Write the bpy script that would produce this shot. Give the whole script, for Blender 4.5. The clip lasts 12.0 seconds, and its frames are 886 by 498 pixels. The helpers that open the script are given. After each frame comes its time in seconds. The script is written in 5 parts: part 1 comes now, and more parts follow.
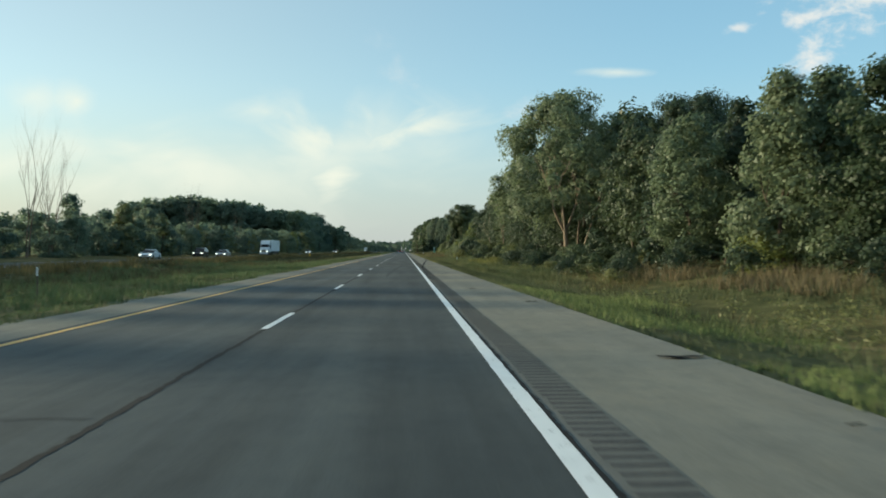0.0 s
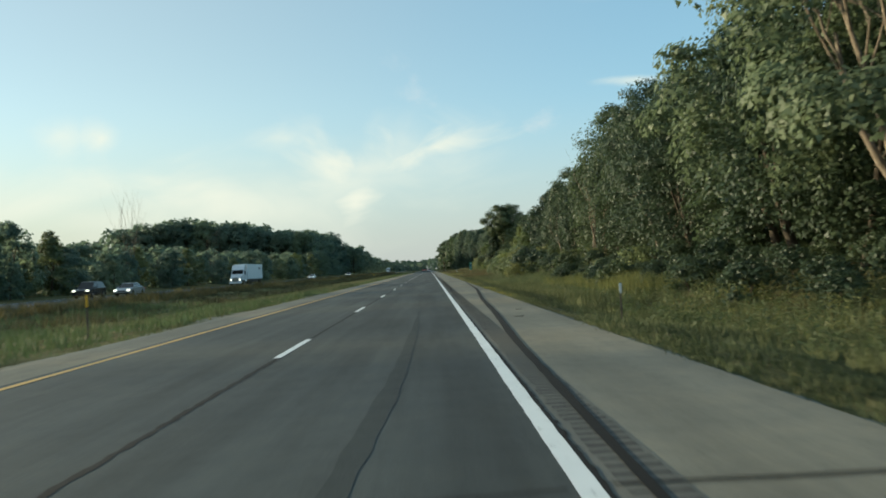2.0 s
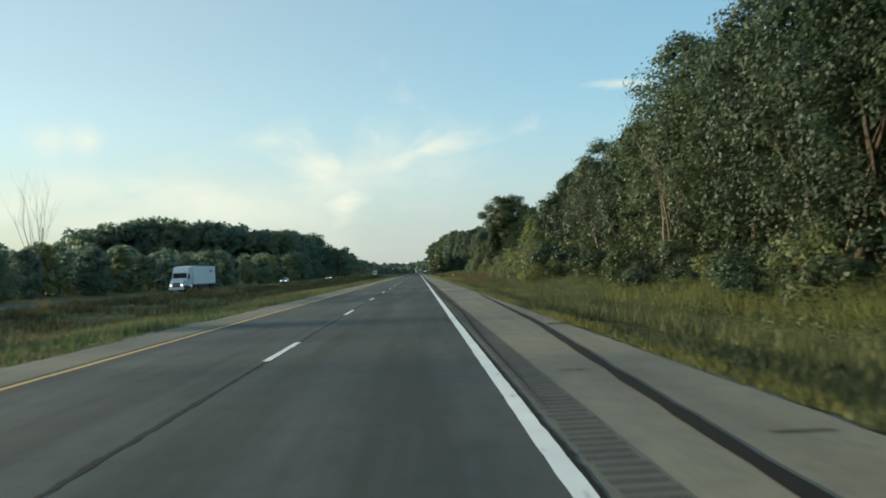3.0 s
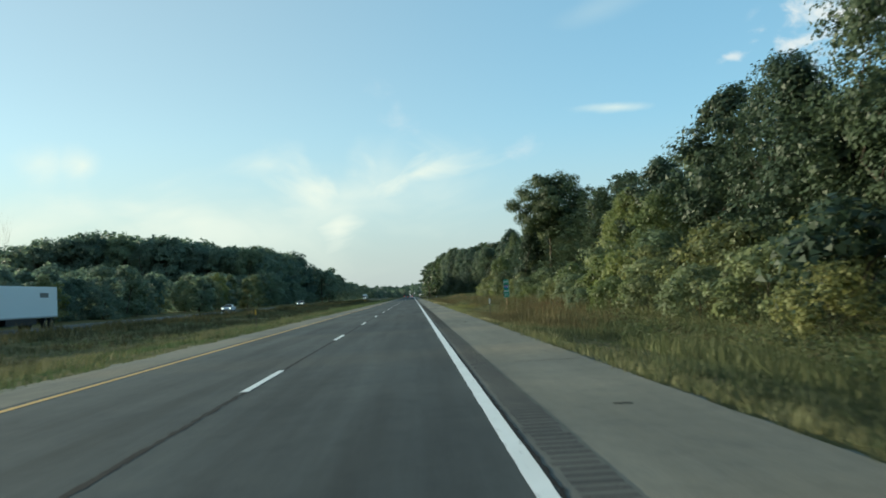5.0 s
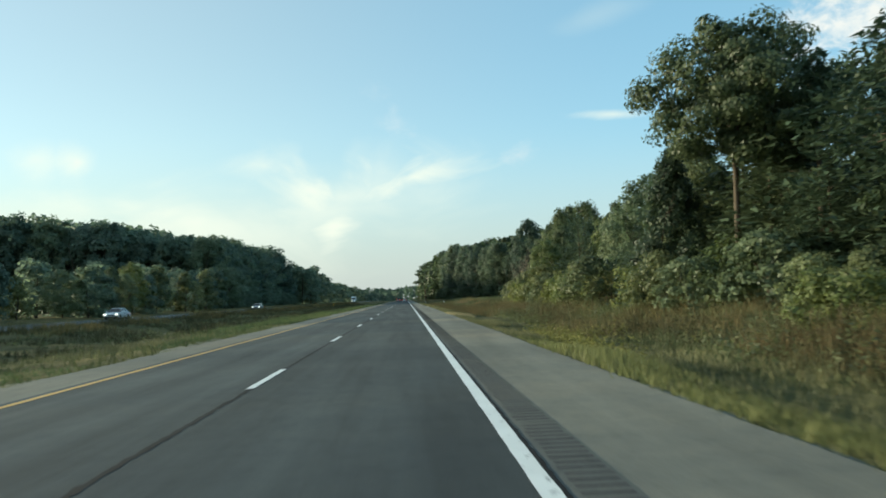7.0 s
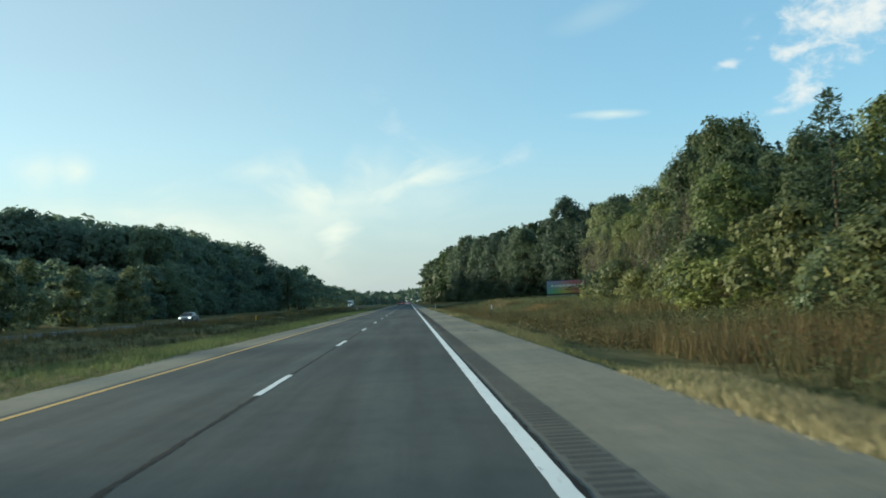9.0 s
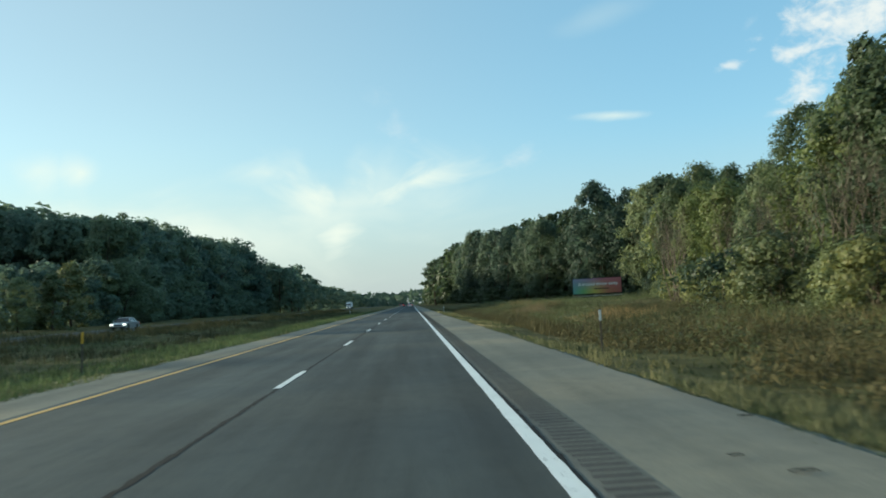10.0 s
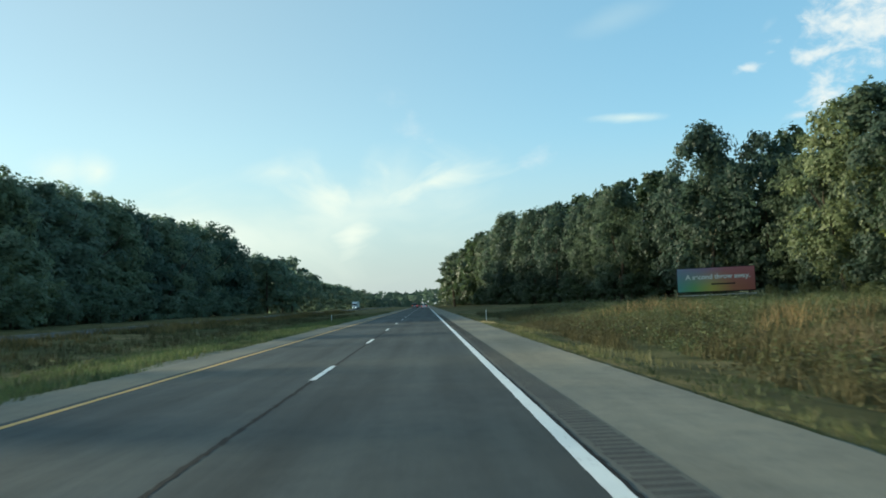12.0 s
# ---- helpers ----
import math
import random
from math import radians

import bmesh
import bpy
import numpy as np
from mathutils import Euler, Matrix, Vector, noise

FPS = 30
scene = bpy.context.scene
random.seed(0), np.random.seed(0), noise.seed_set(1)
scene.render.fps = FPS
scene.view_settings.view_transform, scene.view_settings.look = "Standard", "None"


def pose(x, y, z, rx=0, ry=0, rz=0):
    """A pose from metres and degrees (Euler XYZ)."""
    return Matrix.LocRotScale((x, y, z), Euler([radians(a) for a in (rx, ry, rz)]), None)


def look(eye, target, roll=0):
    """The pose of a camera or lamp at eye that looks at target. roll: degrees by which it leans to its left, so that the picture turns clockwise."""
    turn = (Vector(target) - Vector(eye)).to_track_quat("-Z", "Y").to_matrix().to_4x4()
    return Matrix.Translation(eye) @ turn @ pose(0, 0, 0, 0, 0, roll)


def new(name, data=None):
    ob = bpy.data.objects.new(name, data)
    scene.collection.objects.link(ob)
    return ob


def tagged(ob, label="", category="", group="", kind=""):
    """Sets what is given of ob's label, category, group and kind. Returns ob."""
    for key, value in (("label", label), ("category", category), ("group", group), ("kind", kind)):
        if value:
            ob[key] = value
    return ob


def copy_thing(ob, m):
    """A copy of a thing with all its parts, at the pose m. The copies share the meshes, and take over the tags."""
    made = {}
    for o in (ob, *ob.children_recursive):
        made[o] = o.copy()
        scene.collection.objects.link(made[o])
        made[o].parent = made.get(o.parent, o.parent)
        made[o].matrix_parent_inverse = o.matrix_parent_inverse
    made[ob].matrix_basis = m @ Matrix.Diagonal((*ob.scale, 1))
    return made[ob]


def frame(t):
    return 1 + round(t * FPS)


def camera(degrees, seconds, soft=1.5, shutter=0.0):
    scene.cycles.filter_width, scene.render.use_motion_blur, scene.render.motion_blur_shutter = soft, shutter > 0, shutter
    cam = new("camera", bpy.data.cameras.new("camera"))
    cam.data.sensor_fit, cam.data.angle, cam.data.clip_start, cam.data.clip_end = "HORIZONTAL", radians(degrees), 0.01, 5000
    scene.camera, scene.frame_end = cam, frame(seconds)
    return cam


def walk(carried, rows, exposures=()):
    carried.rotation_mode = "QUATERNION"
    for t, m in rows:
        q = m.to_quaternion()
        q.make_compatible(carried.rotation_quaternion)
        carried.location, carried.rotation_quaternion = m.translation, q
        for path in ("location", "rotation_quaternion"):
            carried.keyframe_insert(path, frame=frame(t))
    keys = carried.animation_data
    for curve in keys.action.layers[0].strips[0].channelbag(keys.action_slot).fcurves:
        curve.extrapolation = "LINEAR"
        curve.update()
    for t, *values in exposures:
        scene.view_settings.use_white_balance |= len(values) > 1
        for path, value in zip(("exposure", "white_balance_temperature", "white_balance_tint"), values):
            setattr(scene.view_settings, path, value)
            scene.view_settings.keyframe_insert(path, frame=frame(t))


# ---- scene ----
cam = camera(56.36, 12.0, soft=1.8, shutter=0.15)
EYE = 1.401
# seconds, x, y, yaw, pitch, roll
ROWS = [
    (0.0, 0.000, 0.000, -2.715, 0.106, -0.042),
    (0.5, 0.078, 14.954, -3.235, -0.254, 0.323),
    (1.0, 0.162, 30.605, -2.811, 0.336, 1.989),
    (1.5, 0.210, 46.246, -1.526, 1.113, 2.950),
    (2.0, 0.218, 61.520, -0.917, 1.336, 2.865),
    (2.5, 0.210, 76.722, -1.140, 1.405, 2.996),
    (3.0, 0.195, 92.023, -1.708, 1.495, 2.857),
    (5.0, 0.290, 153.811, -2.086, 3.094, 3.076),
    (5.5, 0.274, 169.047, -2.037, 3.445, 2.937),
    (6.0, 0.227, 184.394, -2.160, 3.538, 2.901),
    (6.5, 0.186, 199.238, -2.446, 3.293, 2.507),
    (7.0, 0.163, 214.259, -2.533, 3.337, 2.092),
    (9.0, 0.080, 275.416, -2.345, 3.525, 3.020),
    (9.5, 0.044, 290.024, -2.269, 3.606, 3.044),
    (10.0, 0.012, 304.525, -2.193, 3.644, 3.059),
    (10.5, -0.008, 319.512, -2.110, 3.690, 2.862),
    (11.0, -0.060, 334.550, -1.802, 3.677, 2.701),
    (11.5, -0.119, 349.490, -1.341, 3.816, 2.762),
    (12.0, -0.197, 364.203, -1.210, 3.752, 2.496),
]
walk(cam, [(t, pose(x, y, EYE, 90 + pitch, roll, yaw)) for t, x, y, yaw, pitch, roll in ROWS],
     exposures=[(0.0, 0.6, 6850, -4), (3.0, 0.6, 6900, -4), (5.0, 0.62, 6450, -8), (7.0, 0.73, 6700, -7), (9.0, 0.64, 6400, -8), (12.0, 0.69, 6400, -9)])

# ---- world and sun ----
SUN_EL, SUN_AZ = 10.5, -73.0          # degrees; azimuth from +y towards +x
world = bpy.data.worlds.new("sky")
scene.world = world
world.use_nodes = True
wn, wl = world.node_tree.nodes, world.node_tree.links
wn.clear()


def wmath(op, a, b=None, c=None, clamp=False):
    n = wn.new("ShaderNodeMath")
    n.operation, n.use_clamp = op, clamp
    for i, v in enumerate((a, b, c)):
        if v is None:
            continue
        if isinstance(v, (int, float)):
            n.inputs[i].default_value = v
        else:
            wl.new(v, n.inputs[i])
    return n.outputs[0]


def wsmooth(v, lo, hi):
    n = wn.new("ShaderNodeMapRange")
    n.interpolation_type = "SMOOTHSTEP"
    wl.new(v, n.inputs[0])
    n.inputs[1].default_value, n.inputs[2].default_value = lo, hi
    return n.outputs[0]


sky = wn.new("ShaderNodeTexSky")
sky.sky_type, sky.sun_disc = "NISHITA", False
sky.sun_elevation, sky.sun_rotation = radians(SUN_EL + 9.0), radians(SUN_AZ)
sky.air_density, sky.dust_density, sky.ozone_density = 1.0, 0.25, 1.2
coord = wn.new("ShaderNodeTexCoord")
sep = wn.new("ShaderNodeSeparateXYZ")
wl.new(coord.outputs["Generated"], sep.inputs[0])
az = wmath("MULTIPLY", wmath("ARCTAN2", sep.outputs[0], sep.outputs[1]), 57.2958)
el = wmath("MULTIPLY", wmath("ARCSINE", sep.outputs[2]), 57.2958)
comb = wn.new("ShaderNodeCombineXYZ")
wl.new(az, comb.inputs[0]), wl.new(el, comb.inputs[1])


def wnoise(scale, sx, sy, detail=5.0, rough=0.55, dist=0.0, off=(0, 0, 0), rot=0.0):
    m = wn.new("ShaderNodeMapping")
    m.vector_type = "TEXTURE"
    m.inputs["Location"].default_value = off
    m.inputs["Rotation"].default_value = (0, 0, radians(rot))
    m.inputs["Scale"].default_value = (1 / sx, 1 / sy, 1)
    wl.new(comb.outputs[0], m.inputs[0])
    n = wn.new("ShaderNodeTexNoise")
    n.inputs["Scale"].default_value, n.inputs["Detail"].default_value = scale, detail
    n.inputs["Roughness"].default_value, n.inputs["Distortion"].default_value = rough, dist
    wl.new(m.outputs[0], n.inputs["Vector"])
    return n.outputs["Fac"]


def puff(a0, e0, wa, we, turn, amount, tex, soft=1.0, rag=2.4):
    """One cloud: an ellipse of wa by we degrees round (a0, e0), turned, broken up by tex."""
    ct, sn = math.cos(radians(turn)), math.sin(radians(turn))
    da, de = wmath("SUBTRACT", az, a0), wmath("SUBTRACT", el, e0)
    u = wmath("DIVIDE", wmath("ADD", wmath("MULTIPLY", da, ct), wmath("MULTIPLY", de, sn)), wa)
    v = wmath("DIVIDE", wmath("ADD", wmath("MULTIPLY", da, -sn), wmath("MULTIPLY", de, ct)), we)
    r = wmath("SQRT", wmath("ADD", wmath("MULTIPLY", u, u), wmath("MULTIPLY", v, v)))
    r = wmath("ADD", r, wmath("MULTIPLY", wmath("SUBTRACT", tex, 0.5), -rag))
    return wmath("MULTIPLY", wsmooth(r, 1.0, 1.0 - soft), amount)


wisp = wnoise(0.10, 1.0, 2.0, 4, 0.5, 0.6, (3, 1, 0), 6)
feather = wnoise(0.15, 1.0, 3.0, 5, 0.52, 0.5, (5, 2, 0), 17)
fan = wnoise(0.15, 1.0, 2.2, 5, 0.5, 0.6, (11, 4, 0), -30)
cotton = wnoise(0.62, 1.0, 1.5, 9, 0.62, 0.25, (8, 2, 0))
CLOUDS = [
    # az, el, half width, half height, turn, amount, texture, softness
    (-7.0, 6.2, 15.0, 4.6, 4, 0.72, wisp, 1.6),
    (-2.6, 7.4, 8.0, 3.0, 12, 0.75, fan, 1.7),
    (-4.0, 7.2, 8.0, 2.8, 10, 0.80, wisp, 1.6),
    (-9.4, 9.3, 4.2, 1.7, 6, 0.95, wisp, 1.6),
    (-6.4, 7.8, 5.0, 1.9, -38, 0.85, fan, 1.5),
    (0.6, 8.3, 7.5, 1.5, 15, 1.0, feather, 1.6),
    (-4.9, 4.8, 2.2, 3.6, -22, 0.90, feather, 1.5),
    (-14.0, 5.6, 8.0, 3.0, -12, 0.90, wisp, 1.6),
    (-23.0, 4.6, 10.0, 3.2, 0, 0.75, wisp, 1.6),
    (-21.2, 9.4, 1.9, 1.6, 0, 1.0, wisp, 1.6),
    (-23.6, 9.4, 2.2, 1.7, 0, 0.65, wisp, 1.6),
    (-30.5, 6.4, 6.0, 2.6, 0, 0.85, wisp, 1.6),
    (8.2, 9.6, 1.8, 0.8, 18, 0.42, cotton, 1.7),
    (-0.2, 12.0, 1.5, 1.4, -40, 0.34, cotton, 1.8),
    (-1.7, 14.3, 1.2, 0.8, -20, 0.18, cotton, 1.8),
    (14.8, 11.9, 2.9, 0.36, -4, 0.6, feather, 1.6),
    (22.3, 14.2, 1.0, 0.4, 4, 0.80, cotton, 1.3),
    (23.9, 16.7, 0.7, 0.4, 30, 0.25, cotton, 1.6),
    (29.6, 16.1, 5.2, 2.9, 12, 1.0, cotton, 1.1),
    (26.5, 14.6, 1.9, 0.8, 10, 0.9, cotton, 1.1),
    (26.8, 11.9, 1.9, 1.3, 35, 1.0, cotton, 1.2),
    (25.2, 10.9, 1.1, 0.35, 5, 0.55, cotton, 1.4),
    (14.0, 18.4, 4.0, 0.9, 12, 0.14, wisp, 1.6),
    (45.0, 20.0, 10.0, 3.0, 10, 0.7, cotton, 0.9),
    (-60.0, 14.0, 14.0, 3.0, 5, 0.5, wisp, 1.0),
]
covers = {}
for a0, e0, wa, we, turn, amount, tex, soft in CLOUDS:
    m = puff(a0, e0, wa, we, turn, amount, tex, soft, 2.7 if tex == cotton else 2.6)
    k = "thick" if tex == cotton else "thin"
    covers[k] = wmath("MAXIMUM", covers[k], m) if k in covers else m
low = wmath("MULTIPLY", wsmooth(el, 12.0, -1.0), 0.9)       # pale haze towards the horizon


def wmix(fac, a, b):
    n = wn.new("ShaderNodeMix")
    n.data_type = "RGBA"
    wl.new(fac, n.inputs["Factor"])
    wl.new(a, n.inputs["A"])
    n.inputs["B"].default_value = (*b, 1)
    return n.outputs["Result"]


# a thin veil of high cloud, creamier towards the sun
sunward = wsmooth(az, 24.0, -26.0)
veil_cool = wn.new("ShaderNodeRGB")
veil_cool.outputs[0].default_value = (1.0, 2.12, 3.3, 1)
pale = wn.new("ShaderNodeMix")
pale.data_type = "RGBA"
pale.inputs[0].default_value = 0.5
wl.new(sky.outputs[0], pale.inputs[6])
wl.new(wmix(sunward, veil_cool.outputs[0], (2.02, 2.28, 2.4)), pale.inputs[7])
mist = wn.new("ShaderNodeRGB")
mist.outputs[0].default_value = (2.3, 2.42, 2.7, 1)
haze = wn.new("ShaderNodeMix")
haze.data_type = "RGBA"
wl.new(low, haze.inputs[0]), wl.new(pale.outputs[2], haze.inputs[6])
wl.new(wmix(wsmooth(az, -4.0, -34.0), mist.outputs[0], (2.7, 2.6, 2.45)), haze.inputs[7])
hazy = haze.outputs[2]
tint = wmix(covers["thick"], wmix(covers["thin"], hazy, (4.35, 4.2, 3.95)), (3.9, 3.75, 4.0))
bg = wn.new("ShaderNodeBackground")
bg.inputs[1].default_value = 0.15
wl.new(tint, bg.inputs[0])
wout = wn.new("ShaderNodeOutputWorld")
wl.new(bg.outputs[0], wout.inputs[0])

sun_data = bpy.data.lights.new("sun", "SUN")
sun_data.energy, sun_data.angle, sun_data.color = 4.3, radians(2.5), (1.0, 0.85, 0.66)
sun = new("sun", sun_data)
sa, se = radians(SUN_AZ), radians(SUN_EL)
sun.matrix_world = look((0, 0, 0), (-math.sin(sa) * math.cos(se), -math.cos(sa) * math.cos(se), -math.sin(se)))


# ---- materials ----
def material(name, base, rough=0.8, metal=0.0, spec=0.3):
    m = bpy.data.materials.new(name)
    m.use_nodes = True
    b = m.node_tree.nodes["Principled BSDF"]
    b.inputs["Base Color"].default_value = (*base, 1)
    b.inputs["Roughness"].default_value = rough
    b.inputs["Metallic"].default_value = metal
    b.inputs["Specular IOR Level"].default_value = spec
    return m


class Nodes:
    """Shortcuts for one material's nodes."""

    def __init__(self, m):
        self.t = m.node_tree
        self.b = self.t.nodes["Principled BSDF"]
        self.c = self.t.nodes.new("ShaderNodeTexCoord").outputs["Object"]

    def noise(self, scale, stretch=(1, 1, 1), detail=4.0, rough=0.55):
        mp = self.t.nodes.new("ShaderNodeMapping")
        mp.inputs["Scale"].default_value = stretch
        self.t.links.new(self.c, mp.inputs[0])
        n = self.t.nodes.new("ShaderNodeTexNoise")
        n.inputs["Scale"].default_value, n.inputs["Detail"].default_value, n.inputs["Roughness"].default_value = scale, detail, rough
        self.t.links.new(mp.outputs[0], n.inputs["Vector"])
        return n.outputs["Fac"]

    def ramp(self, fac, stops):
        r = self.t.nodes.new("ShaderNodeValToRGB")
        e = r.color_ramp.elements
        while len(e) < len(stops):
            e.new(0.5)
        for el_, (pos, col) in zip(e, stops):
            el_.position, el_.color = pos, (*col, 1)
        self.t.links.new(fac, r.inputs[0])
        return r.outputs[0]

    def mix(self, fac, a, b, mode="MIX"):
        n = self.t.nodes.new("ShaderNodeMix")
        n.data_type, n.blend_type = "RGBA", mode
        for key, v in (("Factor", fac), ("A", a), ("B", b)):
            s = n.inputs[key] if key == "Factor" else [i for i in n.inputs if i.name == key and i.type == "RGBA"][0]
            if isinstance(v, (int, float)):
                s.default_value = v
            elif isinstance(v, tuple):
                s.default_value = (*v, 1)
            else:
                self.t.links.new(v, s)
        return [o for o in n.outputs if o.type == "RGBA"][0]

    def colour(self, c):
        self.t.links.new(c, self.b.inputs["Base Color"])

    def bump(self, h, strength, distance=0.02):
        n = self.t.nodes.new("ShaderNodeBump")
        n.inputs["Strength"].default_value, n.inputs["Distance"].default_value = strength, distance
        self.t.links.new(h, n.inputs["Height"])
        self.t.links.new(n.outputs[0], self.b.inputs["Normal"])

    def random(self):
        return self.t.nodes.new("ShaderNodeObjectInfo").outputs["Random"]

    def island(self):
        return self.t.nodes.new("ShaderNodeNewGeometry").outputs["Random Per Island"]


def grey(v, k=(1, 1, 1)):
    return (v * k[0], v * k[1], v * k[2])


def asphalt(name, lo, hi, k, streak=0.25):
    m = material(name, grey(lo, k), 0.92, 0, 0.2)
    n = Nodes(m)
    fine = n.noise(60, (1, 1, 1), 3, 0.7)
    stain = n.noise(1.1, (1.0, 0.05, 1), 5, 0.6)
    patch = n.noise(0.16, (0.35, 1, 1), 4, 0.55)
    # Warm and cool bands over the road: sunlight and tree shade put into colour.
    sun_bands = n.noise(0.10, (0.10, 1, 1), 3, 0.5)
    c = n.ramp(fine, [(0.3, grey(lo, k)), (0.7, grey(hi, k))])
    c = n.mix(streak, c, n.ramp(stain, [(0.32, (0.5, 0.5, 0.5)), (0.66, (1.1, 1.1, 1.1))]), "MULTIPLY")
    c = n.mix(0.8, c, n.ramp(patch, [(0.33, (0.72, 0.74, 0.76)), (0.66, (1.14, 1.08, 1.0))]), "MULTIPLY")
    c = n.mix(0.75, c, n.ramp(sun_bands, [(0.36, (0.80, 0.82, 0.84)), (0.5, (1.0, 1.0, 1.0)), (0.62, (1.22, 1.12, 1.02))]), "MULTIPLY")
    blot = n.noise(2.6, (1, 0.7, 1), 6, 0.7)
    c = n.mix(0.7, c, n.ramp(blot, [(0.34, (0.80, 0.81, 0.83)), (0.5, (1.0, 1.0, 1.0)), (0.68, (1.13, 1.10, 1.05))]), "MULTIPLY")
    n.colour(c)
    n.bump(fine, 0.5, 0.006)
    return m


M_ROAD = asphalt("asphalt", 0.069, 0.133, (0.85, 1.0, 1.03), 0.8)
def oily_lane(m, x0, x1):
    """The slow lane's darker, oil-stained surfacing, fading out at uneven edges."""
    n = Nodes(m)
    link = [l for l in n.t.links if l.to_socket == n.b.inputs["Base Color"]][0]
    sp = n.t.nodes.new("ShaderNodeSeparateXYZ")
    n.t.links.new(n.c, sp.inputs[0])
    mr = n.t.nodes.new("ShaderNodeMapRange")
    n.t.links.new(sp.outputs[0], mr.inputs[0])
    mr.inputs[1].default_value, mr.inputs[2].default_value = x0, x1
    lane = n.ramp(mr.outputs[0], [(0.0, grey(1.0)), (0.22, (0.80, 0.81, 0.82)), (0.5, (0.92, 0.92, 0.92)), (0.78, (0.72, 0.74, 0.76)), (1.0, (0.85, 0.85, 0.85))])
    n.colour(n.mix(0.9, link.from_socket, lane, "MULTIPLY"))


oily_lane(M_ROAD, -2.6, 1.2)
M_SHOULDER = asphalt("worn_shoulder_asphalt", 0.160, 0.262, (1.02, 1.0, 0.84), 0.45)
M_GRAVEL = asphalt("gravel", 0.10, 0.26, (0.98, 1.0, 0.82), 0.15)
M_TAR = asphalt("tar_sealant", 0.009, 0.022, (1, 1, 1), 0.3)
M_STREAK = asphalt("dark_joint", 0.014, 0.032, (1, 1, 1), 0.3)
M_STREAK2 = asphalt("dark_streak", 0.040, 0.078, (0.82, 1.0, 1.04), 0.3)
M_RUBBER = material("rubber", (0.014, 0.014, 0.014), 0.8)


def paint(name, col, wear):
    m = material(name, col, 0.6)
    n = Nodes(m)
    w = n.noise(9, (1, 0.5, 1), 6, 0.7)
    c = n.ramp(w, [(0.28, grey(0.16)), (0.28 + wear, col)])
    n.colour(n.mix(0.4, c, n.ramp(n.noise(1.2), [(0.3, grey(0.7)), (0.7, grey(1.0))]), "MULTIPLY"))
    return m


M_WHITE = paint("white_road_paint", (0.78, 0.79, 0.77), 0.12)
M_YELLOW = paint("yellow_road_paint", (0.66, 0.40, 0.115), 0.14)


def ground_material():
    m = material("grassy_ground", (0.08, 0.09, 0.03), 0.95, 0, 0.1)
    n = Nodes(m)
    big = n.noise(0.09, (1, 0.5, 1), 4)
    mid = n.noise(0.7, (1, 0.6, 1), 5, 0.65)
    fine = n.noise(14, (1, 1, 1), 4, 0.7)
    a = n.ramp(mid, [(0.3, (0.062, 0.064, 0.028)), (0.5, (0.124, 0.118, 0.054)), (0.68, (0.22, 0.188, 0.10))])
    b = n.ramp(big, [(0.35, (0.66, 0.74, 0.6)), (0.65, (1.2, 1.05, 0.95))])
    c = n.mix(1.0, a, b, "MULTIPLY")
    n.colour(n.mix(0.6, c, n.ramp(fine, [(0.3, grey(0.35)), (0.7, grey(1.2))]), "MULTIPLY"))
    n.bump(fine, 0.8, 0.05)
    return m


M_GROUND = ground_material()


def leaf_material(name, stops, trans=0.42, rough=0.5, gloss=0.37):
    m = material(name, stops[1][1], rough, 0, gloss)
    n = Nodes(m)
    c = n.ramp(n.island(), [(0.0, tuple((p + q) / 2 for p, q in zip(stops[0][1], stops[1][1]))), stops[1], (1.0, tuple((p + q) / 2 for p, q in zip(stops[1][1], stops[2][1])))])
    c = n.mix(0.75, c, n.ramp(n.random(), [(0.0, (0.55, 0.66, 0.66)), (0.5, (0.95, 0.98, 0.98)), (1.0, (1.4, 1.28, 1.0))]), "MULTIPLY")
    c = n.mix(0.6, c, n.ramp(n.noise(0.35, (1, 1, 1), 3), [(0.3, grey(0.7)), (0.7, grey(1.2))]), "MULTIPLY")
    n.colour(c)
    t = n.t
    tr = t.nodes.new("ShaderNodeBsdfTranslucent")
    t.links.new(c, tr.inputs[0])
    mx = t.nodes.new("ShaderNodeMixShader")
    mx.inputs[0].default_value = trans
    t.links.new(n.b.outputs[0], mx.inputs[1]), t.links.new(tr.outputs[0], mx.inputs[2])
    t.links.new(mx.outputs[0], t.nodes["Material Output"].inputs[0])
    return m


M_LEAF = leaf_material("oak_leaves", [(0.0, (0.052, 0.080, 0.040)), (0.5, (0.087, 0.119, 0.058)), (1.0, (0.139, 0.170, 0.092))], 0.52)
# Darker copy of the oak leaves; the wood's shade is put into their colour.
M_LEAF_SHADE = leaf_material("shaded_oak_leaves", [(0.0, (0.032, 0.054, 0.032)), (0.5, (0.057, 0.085, 0.047)), (1.0, (0.105, 0.135, 0.076))], 0.4)
# Paler bluish leaves; distance haze over the far-side wood is put into them.
M_LEAF_FAR = leaf_material("hazed_leaves", [(0.0, (0.100, 0.147, 0.110)), (0.5, (0.153, 0.212, 0.157)), (1.0, (0.230, 0.286, 0.205))], 0.6)
# Bluish leaf tone; the shade over the wood's far corner is put into it.
M_LEAF_DARK = leaf_material("shade_toned_leaves", [(0.0, (0.065, 0.097, 0.070)), (0.5, (0.091, 0.132, 0.094)), (1.0, (0.134, 0.175, 0.127))], 0.6)
M_LEAF_PALE = leaf_material("cottonwood_leaves", [(0.0, (0.100, 0.134, 0.069)), (0.5, (0.166, 0.207, 0.111)), (1.0, (0.259, 0.299, 0.176))], 0.45)
